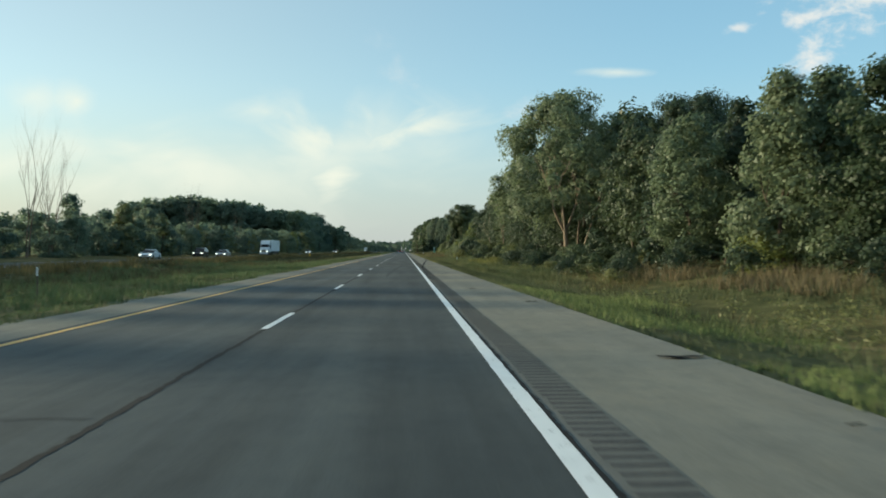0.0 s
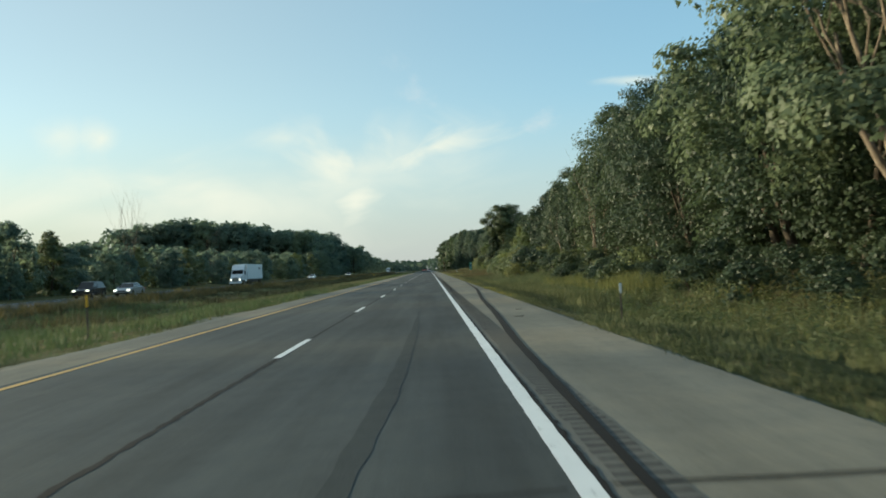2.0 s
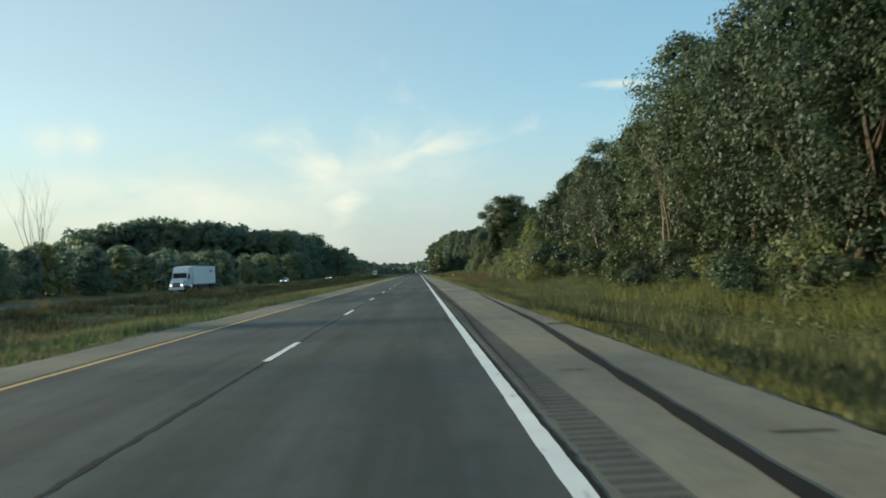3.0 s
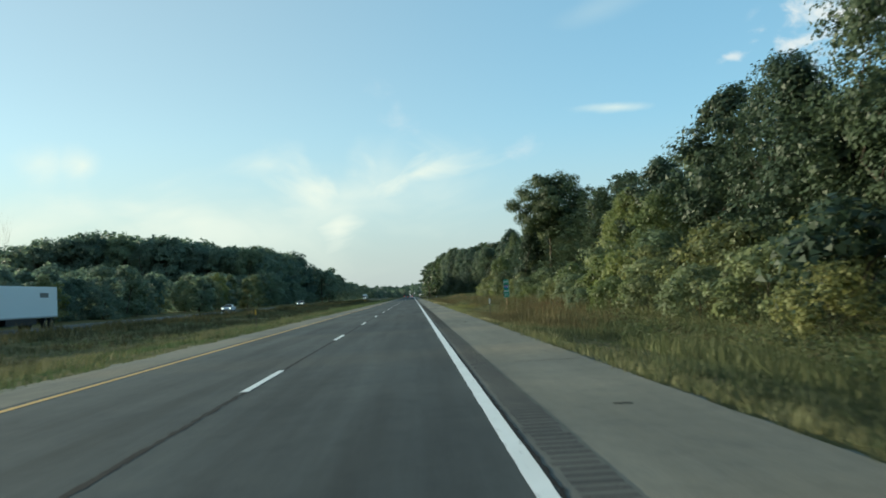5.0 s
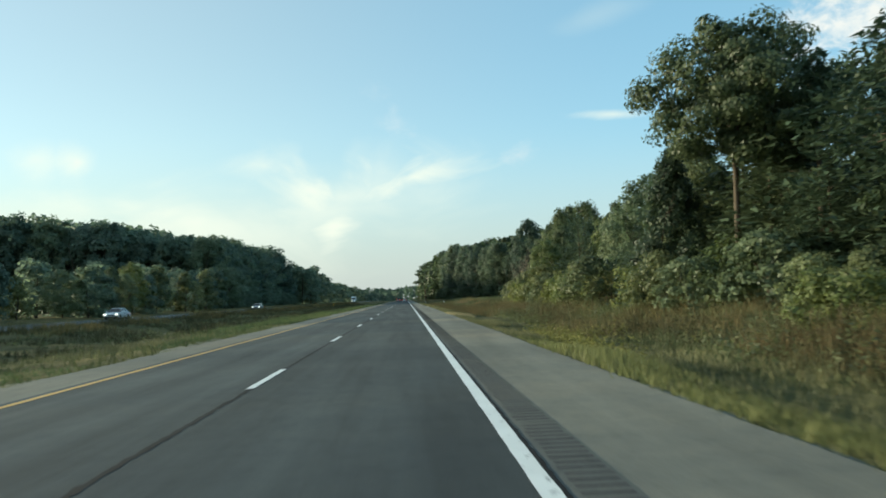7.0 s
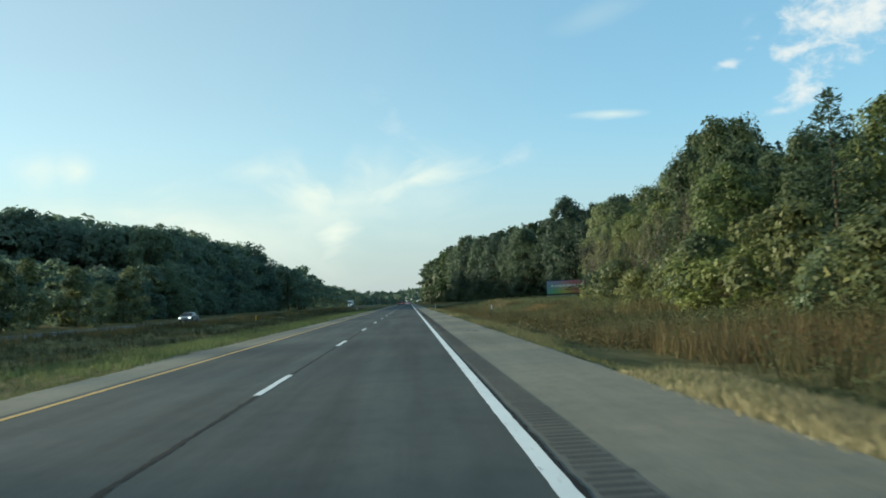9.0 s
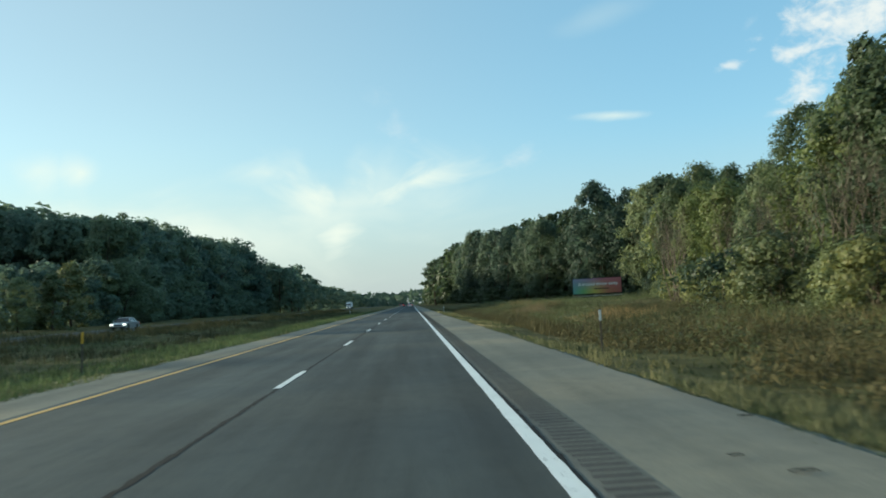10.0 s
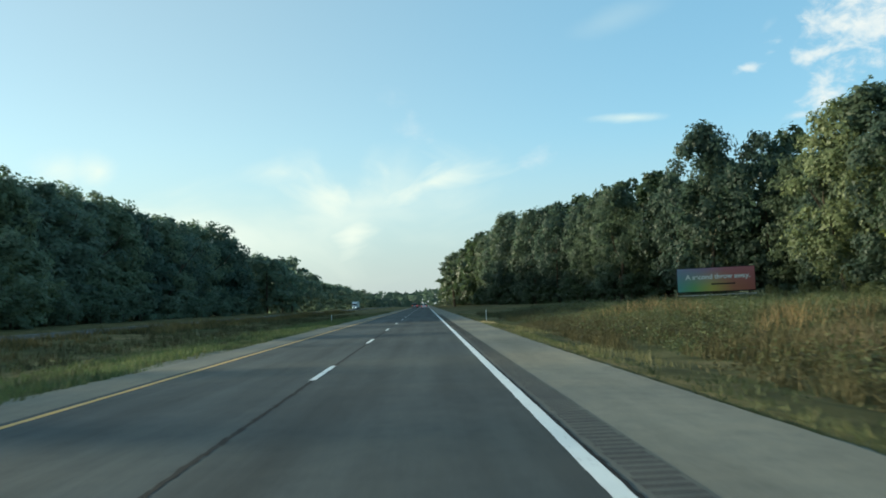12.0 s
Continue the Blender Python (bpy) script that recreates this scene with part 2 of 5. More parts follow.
M_LEAF_GOLD = leaf_material("yellowing_leaves", [(0.0, (0.077, 0.114, 0.036)), (0.5, (0.138, 0.172, 0.059)), (1.0, (0.215, 0.237, 0.091))], 0.42)
M_NEEDLE = leaf_material("pine_needles", [(0.0, (0.058, 0.088, 0.055)), (0.5, (0.099, 0.138, 0.081)), (1.0, (0.163, 0.198, 0.111))], 0.30)
M_SHRUB = leaf_material("shrub_leaves", [(0.0, (0.085, 0.105, 0.046)), (0.5, (0.149, 0.171, 0.072)), (1.0, (0.261, 0.250, 0.124))])
M_GRASS = leaf_material("grass_blades", [(0.0, (0.066, 0.082, 0.040)), (0.5, (0.122, 0.139, 0.070)), (1.0, (0.228, 0.222, 0.130))], 0.3, 0.7, 0.2)
M_GRASS_GREEN = leaf_material("fresh_grass_blades", [(0.0, (0.075, 0.110, 0.045)), (0.5, (0.135, 0.180, 0.078)), (1.0, (0.225, 0.260, 0.13))], 0.3, 0.7, 0.2)
M_WEED = leaf_material("dry_weed_stalks", [(0.0, (0.068, 0.074, 0.033)), (0.5, (0.131, 0.114, 0.058)), (1.0, (0.24, 0.17, 0.098))], 0.3, 0.7, 0.2)
M_REED = leaf_material("tan_reed_stalks", [(0.0, (0.138, 0.101, 0.055)), (0.5, (0.248, 0.182, 0.103)), (1.0, (0.350, 0.283, 0.186))], 0.3, 0.7, 0.2)


# Yellow-green blades made lighter, so the colour holds the sun on the strip.
M_LIME = leaf_material("sun_brightened_grass", [(0.0, (0.19, 0.195, 0.075)), (0.5, (0.29, 0.28, 0.115)), (1.0, (0.40, 0.37, 0.17))], 0.4, 0.7, 0.2)
M_RUST = leaf_material("rusty_weed_stalks", [(0.0, (0.058, 0.054, 0.030)), (0.5, (0.112, 0.088, 0.050)), (1.0, (0.205, 0.138, 0.084))], 0.3, 0.7, 0.2)
M_UMBER = leaf_material("umber_weeds", [(0.0, (0.050, 0.054, 0.027)), (0.5, (0.088, 0.082, 0.044)), (1.0, (0.142, 0.118, 0.066))], 0.3, 0.7, 0.2)
M_DRY = leaf_material("straw_grass", [(0.0, (0.110, 0.116, 0.053)), (0.5, (0.205, 0.196, 0.100)), (1.0, (0.315, 0.294, 0.178))], 0.3, 0.7, 0.2)


# Straw blades; the brightness of sunlit spots is put into their colour.
M_SUN_STRAW = leaf_material("sunlit_straw", [(0.0, (0.38, 0.29, 0.16)), (0.5, (0.54, 0.43, 0.25)), (1.0, (0.68, 0.56, 0.34))], 0.3, 0.7, 0.2)
# Yellow-green weeds whose colour also carries the sunlight on the verge.
M_SUN_WEED = leaf_material("sunlit_yellow_green_weeds", [(0.0, (0.12, 0.13, 0.045)), (0.5, (0.19, 0.195, 0.07)), (1.0, (0.28, 0.26, 0.11))], 0.45, 0.7, 0.2)


def strips(m, stops):
    """Long uneven strips of colour that run beside the road, over the blades' own colour."""
    n = Nodes(m)
    link = [l for l in n.t.links if l.to_socket == n.b.inputs["Base Color"]][0]
    c = n.mix(0.75, link.from_socket, n.ramp(n.noise(0.55, (1, 0.09, 1), 4, 0.6), stops), "MULTIPLY")
    c = n.mix(0.9, c, n.ramp(n.noise(0.30, (1, 0.45, 1), 3, 0.55), [(0.33, (0.50, 0.56, 0.52)), (0.5, (0.95, 0.96, 0.95)), (0.66, (1.35, 1.32, 1.25))]), "MULTIPLY")
    n.colour(c)
    for nd in n.t.nodes:
        if nd.type == "BSDF_TRANSLUCENT":
            n.t.links.new(c, nd.inputs[0])


for m_ in (M_GRASS, M_WEED):
    strips(m_, [(0.3, (0.55, 0.62, 0.5)), (0.5, (1.0, 1.0, 1.0)), (0.68, (1.5, 1.4, 1.25))])


def bark_material(name, a, b):
    m = material(name, a, 0.9, 0, 0.15)
    n = Nodes(m)
    f = n.noise(5, (1, 1, 0.18), 5, 0.65)
    n.colour(n.ramp(f, [(0.32, a), (0.68, b)]))
    n.bump(f, 0.7, 0.04)
    return m


M_BARK = bark_material("brown_bark", (0.045, 0.036, 0.026), (0.13, 0.105, 0.08))
M_BARK_PALE = bark_material("pale_bark", (0.14, 0.11, 0.08), (0.32, 0.26, 0.20))
M_DEAD = bark_material("weathered_dead_wood", (0.085, 0.07, 0.055), (0.21, 0.175, 0.14))

M_STEEL = material("galvanised_steel", (0.45, 0.46, 0.47), 0.5, 0.8)
M_SIGN_GREEN = material("green_sign_sheeting", (0.010, 0.25, 0.14), 0.5)
M_SIGN_WHITE = material("white_sign_sheeting", (0.75, 0.77, 0.75), 0.5)
M_SIGN_BLUE = material("blue_sign_sheeting", (0.05, 0.11, 0.36), 0.5)
M_SIGN_RED = material("red_sign_sheeting", (0.45, 0.04, 0.05), 0.5)
M_POST_WOOD = bark_material("wooden_sign_post", (0.30, 0.20, 0.11), (0.52, 0.37, 0.22))
M_POST_WHITE = material("white_plastic_post", (0.72, 0.73, 0.70), 0.6)
M_POST_YELLOW = material("yellow_reflector", (0.75, 0.42, 0.04), 0.5)
M_POST_DARK = material("brown_post", (0.10, 0.085, 0.065), 0.8)
M_GLASS = material("tinted_car_glass", (0.012, 0.015, 0.017), 0.06, 0, 0.6)
M_CHROME = material("chrome", (0.6, 0.6, 0.6), 0.2, 1.0)
M_TRIM = material("black_plastic_trim", (0.02, 0.02, 0.02), 0.6)
M_CAR_WHITE = material("white_car_paint", (0.72, 0.73, 0.74), 0.25, 0, 0.5)
M_CAR_SILVER = material("silver_car_paint", (0.42, 0.43, 0.44), 0.3, 0.5, 0.5)
M_CAR_BLACK = material("black_car_paint", (0.015, 0.016, 0.018), 0.25, 0, 0.5)
M_CAR_GREY = material("grey_car_paint", (0.16, 0.17, 0.18), 0.3, 0.4, 0.5)
M_TRAILER = material("white_trailer_panel", (0.74, 0.75, 0.74), 0.45)


def glow(name, col, strength):
    m = material(name, col, 0.3)
    b = m.node_tree.nodes["Principled BSDF"]
    b.inputs["Emission Color"].default_value, b.inputs["Emission Strength"].default_value = (*col, 1), strength
    return m


M_HEADLIGHT = glow("lit_headlight", (1.0, 0.96, 0.86), 1.6)
M_TAIL = glow("lit_tail_light", (0.9, 0.05, 0.03), 0.5)


# ---- mesh helpers ----
def mesh(name, verts, faces, mat, smooth=False):
    me = bpy.data.meshes.new(name)
    verts = np.asarray(verts, np.float32)
    if isinstance(faces, np.ndarray):
        k = faces.shape[1]
        me.vertices.add(len(verts))
        me.vertices.foreach_set("co", verts.ravel())
        me.loops.add(faces.size)
        me.loops.foreach_set("vertex_index", faces.astype(np.int32).ravel())
        me.polygons.add(len(faces))
        me.polygons.foreach_set("loop_start", np.arange(0, faces.size, k, dtype=np.int32))
        me.polygons.foreach_set("loop_total", np.full(len(faces), k, np.int32))
        me.update(calc_edges=True)
    else:
        me.from_pydata([tuple(v) for v in verts.tolist()], [], faces)
    me.materials.append(mat)
    me.polygons.foreach_set("use_smooth", np.full(len(me.polygons), smooth))
    return me


def root(name, m=None):
    ob = new(name)
    ob.empty_display_size = 0.2
    ob.matrix_basis = m or Matrix()
    return ob


def attach(name, me, parent, label=""):
    """A mesh as a part under a thing or a part."""
    ob = new(name, me)
    ob.parent = parent
    if label:
        ob["label"] = label
    return ob


def part(name, bm, mat, parent=None, label=""):
    me = bpy.data.meshes.new(name)
    bm.to_mesh(me)
    bm.free()
    me.materials.append(mat)
    ob = new(name, me)
    if parent:
        ob.parent = parent
    if label:
        ob["label"] = label
    return ob


def bm_box(x0, x1, y0, y1, z0, z1, bevel=0.0, bm=None):
    bm = bm or bmesh.new()
    r = bmesh.ops.create_cube(bm, size=1.0)
    vs = r["verts"]
    bmesh.ops.scale(bm, vec=(x1 - x0, y1 - y0, z1 - z0), verts=vs)
    bmesh.ops.translate(bm, vec=((x0 + x1) / 2, (y0 + y1) / 2, (z0 + z1) / 2), verts=vs)
    if bevel:
        es = list({e for v in vs for e in v.link_edges})
        bmesh.ops.bevel(bm, geom=es, offset=bevel, segments=2, affect="EDGES", profile=0.5)
    return bm


def bm_cyl(r, h, axis="Z", at=(0, 0, 0), seg=16, r2=None, bm=None):
    bm = bm or bmesh.new()
    vs = bmesh.ops.create_cone(bm, cap_ends=True, segments=seg, radius1=r, radius2=r if r2 is None else r2, depth=h)["verts"]
    rot = {"Z": Matrix(), "X": Matrix.Rotation(radians(90), 4, "Y"), "Y": Matrix.Rotation(radians(90), 4, "X")}[axis]
    bmesh.ops.transform(bm, matrix=Matrix.Translation(at) @ rot, verts=vs)
    return bm


def bm_prism(profile, w0, w1, taper=None, bevel=0.0):
    """A side profile of (y, z) points drawn out from x = w0 to w1."""
    bm = bmesh.new()
    a = [bm.verts.new((w0, y, z)) for y, z in profile]
    b = [bm.verts.new((w1, y, z)) for y, z in profile]
    if taper:
        for v in a + b:
            v.co.x *= taper(v.co.z)
    bm.faces.new(a)
    bm.faces.new(b[::-1])
    for i in range(len(profile)):
        j = (i + 1) % len(profile)
        bm.faces.new((a[j], a[i], b[i], b[j]))
    bmesh.ops.recalc_face_normals(bm, faces=bm.faces[:])
    if bevel:
        bmesh.ops.bevel(bm, geom=bm.edges[:], offset=bevel, segments=2, affect="EDGES", profile=0.5)
    return bm


# ---- ground ----
OPP_Z = 0.1
GX = [-2500, -900, -400, -200, -120, -80, -60, -50, -44, -41.5, -28.5, -25, -21, -17, -12, -9, -7.5, -7.35, 3.6, 3.8, 5, 6.5, 8.5, 10.5, 12.5, 15, 18, 24, 32, 45, 80, 150, 300, 800, 2500]
GZ = [0.5, 0.5, 0.5, 0.6, 0.6, 0.6, 0.5, 0.4, 0.08, 0.03, 0.03, -0.15, -0.55, -0.65, -0.4, -0.12, -0.05, -0.07, -0.07, -0.04, -0.22, -0.45, -0.72, -0.75, -0.5, -0.1, 0.25, 0.35, 0.4, 0.5, 0.6, 0.6, 0.6, 0.6, 0.6]


def ground_z(x, y):
    z = float(np.interp(x, GX, GZ))
    if x > 6:
        z += float(np.interp(y, [165, 195], [0, 1])) * float(np.interp(x, [6, 9, 13, 20], [0, 0.35, 0.45, 0]))
    if x > 4.5 or -28 < x < -8 or x < -43:
        z += 0.16 * noise.noise((x * 0.12, y * 0.07, 0.0)) + 0.05 * noise.noise((x * 0.5, y * 0.4, 3.0))
    return z


def build_ground():
    xs = sorted(set(GX + [-15, -10.5, -23, -19, 4.4, 5.8, 7.5, 9.5, 11.5, 13.7, 16.5, 20, 22, 28, 38, -55, -65]))
    ys = [-400, -150, -60] + list(range(-30, 560, 6)) + list(range(560, 1000, 25)) + [1050, 1150, 1300, 1600, 2000, 2600, 3400, 4600]
    v = [(x, y, ground_z(x, y) if y < 1000 else np.interp(x, GX, GZ)) for y in ys for x in xs]
    n = len(xs)
    f = np.array([(j * n + i, j * n + i + 1, (j + 1) * n + i + 1, (j + 1) * n + i) for j in range(len(ys) - 1) for i in range(n - 1)])
    ob = new("ground", mesh("ground", v, f, M_GROUND, True))
    tagged(ob, "rough grass verge and median ground with dry patches", "ground", kind="structure")
    return ob


ground = build_ground()

# ---- road ----
X_DASH, X_WHITE, X_YELLOW = -2.53, 1.13, -5.90
X_LEFT, X_RIGHT = -7.35, 3.65
Y0, Y1 = -60.0, 2600.0


def slab(name, x0, x1, y0, y1, z, mat, label, category="road", depth=0.25):
    ob = part(name, bm_box(x0, x1, y0, y1, z - depth, z), mat)
    return tagged(ob, label, category, kind="structure")


road = slab("road", X_YELLOW - 0.25, X_WHITE + 0.13, Y0, Y1, 0.0, M_ROAD, "dark grey two-lane motorway asphalt with worn wheel tracks")


def edge_right(y):
    """Outer edge of the right shoulder: wider at first, narrower later, crumbled."""
    return float(np.interp(y, [-60, 12, 45, 80, 340, 385], [4.05, 4.05, 3.8, 3.65, 3.65, 3.45])) + 0.035 * noise.noise((y * 0.9, 1.0, 0)) + 0.02 * noise.noise((y * 3.1, 4.0, 0))


def edge_left(y):
    return X_LEFT - 0.12 - 0.10 * noise.noise((y * 0.35, 8.0, 0)) - 0.05 * noise.noise((y * 1.7, 2.0, 0))


def shoulder(name, inner, outer, z, mat, label):
    """An asphalt strip with a straight inner and a crumbled outer edge."""
    ys = list(np.arange(Y0, 480, 0.5)) + list(np.arange(480, Y1 + 1, 20.0))
    v, f = [], []
    for y in ys:
        o = outer(y)
        v += [(inner, y, z), (o, y, z), (o, y, z - 0.25), (inner, y, z - 0.25)]
    for i in range(len(ys) - 1):
        b = 4 * i
        f += [(b + j, b + (j + 1) % 4, b + 4 + (j + 1) % 4, b + 4 + j) for j in range(4)]
    me = mesh(name, v, np.array(f), mat)
    bm = bmesh.new()
    bm.from_mesh(me)
    bmesh.ops.recalc_face_normals(bm, faces=bm.faces[:])
    for face in bm.faces:
        face.smooth = False
    bm.to_mesh(me)
    bm.free()
    return tagged(new(name, me), label, "road shoulder", kind="structure")


shoulder_right = shoulder("shoulder_right", X_WHITE + 0.13, edge_right, -0.004, M_SHOULDER, "pale worn asphalt hard shoulder with rumble strip and tar seams")
shoulder_left = shoulder("shoulder_left", X_YELLOW - 0.25, edge_left, -0.006, M_SHOULDER, "narrow pale asphalt shoulder beside the median grass")


def gravel_edge(outer, side, width, label, seed):
    """Loose gravel and dust spilled from the shoulder's edge onto the verge."""
    ys = np.arange(-20, 480, 0.4)
    v = []
    for y in ys:
        o = outer(y) - 0.04 * side
        w = width * max(0.15, 0.75 + 0.9 * noise.noise((y * 0.22, seed, 0)) + 0.5 * noise.noise((y * 1.3, seed, 5)))
        v += [(o, y, -0.02), (o + side * w, y, ground_z(o + side * w, y) + 0.006)]
    f = np.array([(2 * i, 2 * i + 1, 2 * i + 3, 2 * i + 2) for i in range(len(ys) - 1)])
    return attach("gravel_edge", mesh("gravel_edge", v, f, M_GRAVEL), ground, label)


gravel_edge(edge_right, 1, 0.22, "pale gravel at the shoulder's crumbled edge", 3)
gravel_edge(edge_left, -1, 0.85, "pale gravel between the shoulder and the median grass", 6)
opposite_road = slab("opposite_road", -40.6, -29.4, Y0, Y1, OPP_Z, M_ROAD, "far carriageway asphalt beyond the grassy median", "road")


def ragged_strip(name, x, w, y0, y1, step, z, mat, parent, rag, label, seed):
    """A painted line or seam with uneven edges."""
    rng = np.random.default_rng(seed)
    ys = np.arange(y0, y1 + step * 0.5, step)
    k = len(ys)
    left = x - w / 2 + rng.normal(0, rag, k)
    right = x + w / 2 + rng.normal(0, rag, k)
    v = np.concatenate([np.stack([left, ys, np.full(k, z)], 1), np.stack([right, ys, np.full(k, z)], 1)])
    i = np.arange(k - 1)
    f = np.stack([i, i + k, i + k + 1, i + 1], 1)
    return attach(name, mesh(name, v, f, mat), parent, label)


ragged_strip("edge_line", X_WHITE, 0.165, Y0, 900, 0.3, 0.005, M_WHITE, road, 0.003, "worn white painted edge line", 1)
ragged_strip("median_line", X_YELLOW, 0.14, Y0, 900, 0.5, 0.005, M_YELLOW, road, 0.005, "yellow painted median edge line", 2)
ragged_strip("edge_seam", X_WHITE + 0.106, 0.046, Y0, 460, 0.09, 0.004, M_TAR, road, 0.011, "ragged dark seam beside the edge line", 3)
ragged_strip("lane_seam", X_DASH + 0.07, 0.075, Y0, 600, 0.11, 0.003, M_STREAK, road, 0.014, "dark tar joint between the lanes", 4)
DASH_LEN, DASH_CYCLE, DASH_FIRST = 3.81, 15.24, 14.84


def dash_mesh():
    rng = np.random.default_rng(9)
    k = 14
    ys = np.linspace(0, DASH_LEN, k)
    v = [(-0.065 + rng.normal(0, 0.004), y, 0) for y in ys] + [(0.065 + rng.normal(0, 0.004), y, 0) for y in ys]
    f = [(i, i + k, i + k + 1, i + 1) for i in range(k - 1)]
    return mesh("lane_dash", v, np.array(f), M_WHITE)


dash = dash_mesh()
for i in range(-4, 58):
    d = attach("lane_dash", dash, road)
    d.location = (X_DASH + 0.05, DASH_FIRST + i * DASH_CYCLE, 0.006)
for i in range(0, 40):
    d = attach("lane_dash", dash, opposite_road)
    d.location = (-35.0, i * DASH_CYCLE, OPP_Z + 0.006)
ragged_strip("edge_line", -39.0, 0.15, Y0, 900, 4, OPP_Z + 0.005, M_WHITE, opposite_road, 0.003, "", 12)
ragged_strip("median_line", -31.0, 0.15, Y0, 900, 4, OPP_Z + 0.005, M_YELLOW, opposite_road, 0.003, "", 13)


RUMBLE_PITCH = 0.22


def rumble_mesh(y0, y1, x0, x1):
    """Milled grooves: each a shallow trough sunk into a slightly raised band."""
    v, f = [], []
    pitch, half, top, low = RUMBLE_PITCH, 0.045, -0.0015, -0.003
    y = y0
    while y < y1:
        b = len(v)
        for yy, z in ((y - pitch / 2, top), (y - half, top), (y - half * 0.5, low), (y + half * 0.5, low), (y + half, top), (y + pitch / 2, top)):
            v += [(x0, yy, z), (x1, yy, z)]
        f += [(b + 2 * i, b + 2 * i + 1, b + 2 * i + 3, b + 2 * i + 2) for i in range(5)]
        y += pitch
    return mesh("rumble_strip", v, np.array(f), M_RUMBLE)


# Flat darker bars laid at the grooves' pitch.
def rumble_grooves(y0, y1, x0, x1):
    v, f = [], []
    y = y0
    rng = np.random.default_rng(77)
    while y < y1:
        b = len(v)
        a, c = 0.048 + rng.normal(0, 0.006), rng.normal(0, 0.012)
        v += [(x0 + c, y - a, 0.0005), (x1 + c, y - a, 0.0005), (x1 + c, y + a, 0.0005), (x0 + c, y + a, 0.0005)]
        f.append((b, b + 1, b + 2, b + 3))
        y += RUMBLE_PITCH
    return mesh("rumble_groove", v, np.array(f), M_GROOVE)


M_GROOVE = asphalt("groove_dark", 0.040, 0.072, (1, 1, 1), 0.2)
M_RUMBLE = asphalt("weathered_rumble_asphalt", 0.105, 0.19, (0.98, 1.0, 0.92), 0.4)
attach("rumble_strip", rumble_mesh(-5, 470, X_WHITE + 0.13, 1.76), shoulder_right, "milled rumble grooves along the shoulder")
tagged(attach("rumble_groove", rumble_grooves(-5, 470, 1.34, 1.725), shoulder_right, "flat dark bars along the milled grooves"), kind="stuff")


def ribbon(name, pts, w, z, mat, parent, label, seed, thin=()):
    """A flat tar seam that follows a smooth line through a few places."""
    rng = np.random.default_rng(seed)
    px, py = [p[0] for p in pts], [p[1] for p in pts]
    ys = np.arange(py[0], py[-1], 0.6)
    xs = np.interp(ys, py, px)
    ker = np.ones(7) / 7
    xs = np.convolve(np.pad(xs, 3, mode="edge"), ker, mode="valid")
    ws = w * (1 + rng.normal(0, 0.10, len(ys)))
    if thin:
        ws = ws * np.interp(ys, [p[0] for p in thin], [p[1] for p in thin])
    v = np.concatenate([np.stack([xs - ws / 2, ys, np.full(len(ys), z)], 1), np.stack([xs + ws / 2, ys, np.full(len(ys), z)], 1)])
    i, k = np.arange(len(ys) - 1), len(ys)
    return attach(name, mesh(name, v, np.stack([i, i + k, i + k + 1, i + 1], 1), mat), parent, label)


ribbon("tar_seam", [(1.33, 40), (1.35, 55), (1.5, 66), (1.75, 77), (2.1, 86), (2.4, 97), (2.7, 104), (3.1, 113), (3.3, 125), (3.5, 138)], 0.17, 0.008, M_TAR, shoulder_right, "wide black tar seam wandering over the shoulder", 21, [(40, 0.35), (66, 0.5), (80, 1.0), (112, 1.0), (138, 0.5)])
ribbon("wheel_streak", [(-0.92, 44), (-0.86, 52), (-0.78, 56), (-0.5, 66), (-0.28, 72), (-0.2, 80), (-0.2, 90)], 0.24, 0.003, M_STREAK2, road, "dark worn streak along the lane", 23, [(44, 0.5), (52, 1.0), (76, 0.9), (90, 0.2)])
ribbon("tar_seam", [(1.4, 100), (1.42, 110), (1.6, 120), (1.45, 135), (1.4, 150)], 0.05, 0.008, M_TAR, shoulder_right, "", 22, [(100, 0.1), (112, 1.0), (140, 1.0), (150, 0.1)])
for y, x0, x1 in ((66.7, 1.3, 3.4), (304.2, 1.3, 3.6), (358.0, 1.3, 3.6), (333.7, 1.9, 2.4), (98.5, 2.9, 3.4), (103.0, 2.0, 2.3), (96.0, 2.8, 3.3), (216.0, 2.0, 2.6), (170.0, 2.2, 3.5), (278.0, 2.0, 3.3)):
    w = 0.045
    v = [(x0 + (x1 - x0) * i / 8, y - 0.006 * i + 0.009 * math.sin(i * 1.7 + y) + s * w / 2, 0.007) for i in range(9) for s in (-1, 1)]
    f = np.array([(2 * i, 2 * i + 2, 2 * i + 3, 2 * i + 1) for i in range(8)])
    attach("crack", mesh("crack", v, f, M_TAR), shoulder_right)


cv = [(-4.3 + 1.7 * i / 14, 7.0 + 0.03 * math.sin(i * 1.3) + s * 0.015, 0.003) for i in range(15) for s in (-1, 1)]
attach("crack", mesh("crack", cv, np.array([(2 * i, 2 * i + 2, 2 * i + 3, 2 * i + 1) for i in range(14)]), M_STREAK), road)
cv = [(-5.6 + 6.6 * i / 14, 66.6 + 0.05 * math.sin(i * 1.9) + s * 0.02, 0.003) for i in range(15) for s in (-1, 1)]
attach("crack", mesh("crack", cv, np.array([(2 * i, 2 * i + 2, 2 * i + 3, 2 * i + 1) for i in range(14)]), M_STREAK), road)


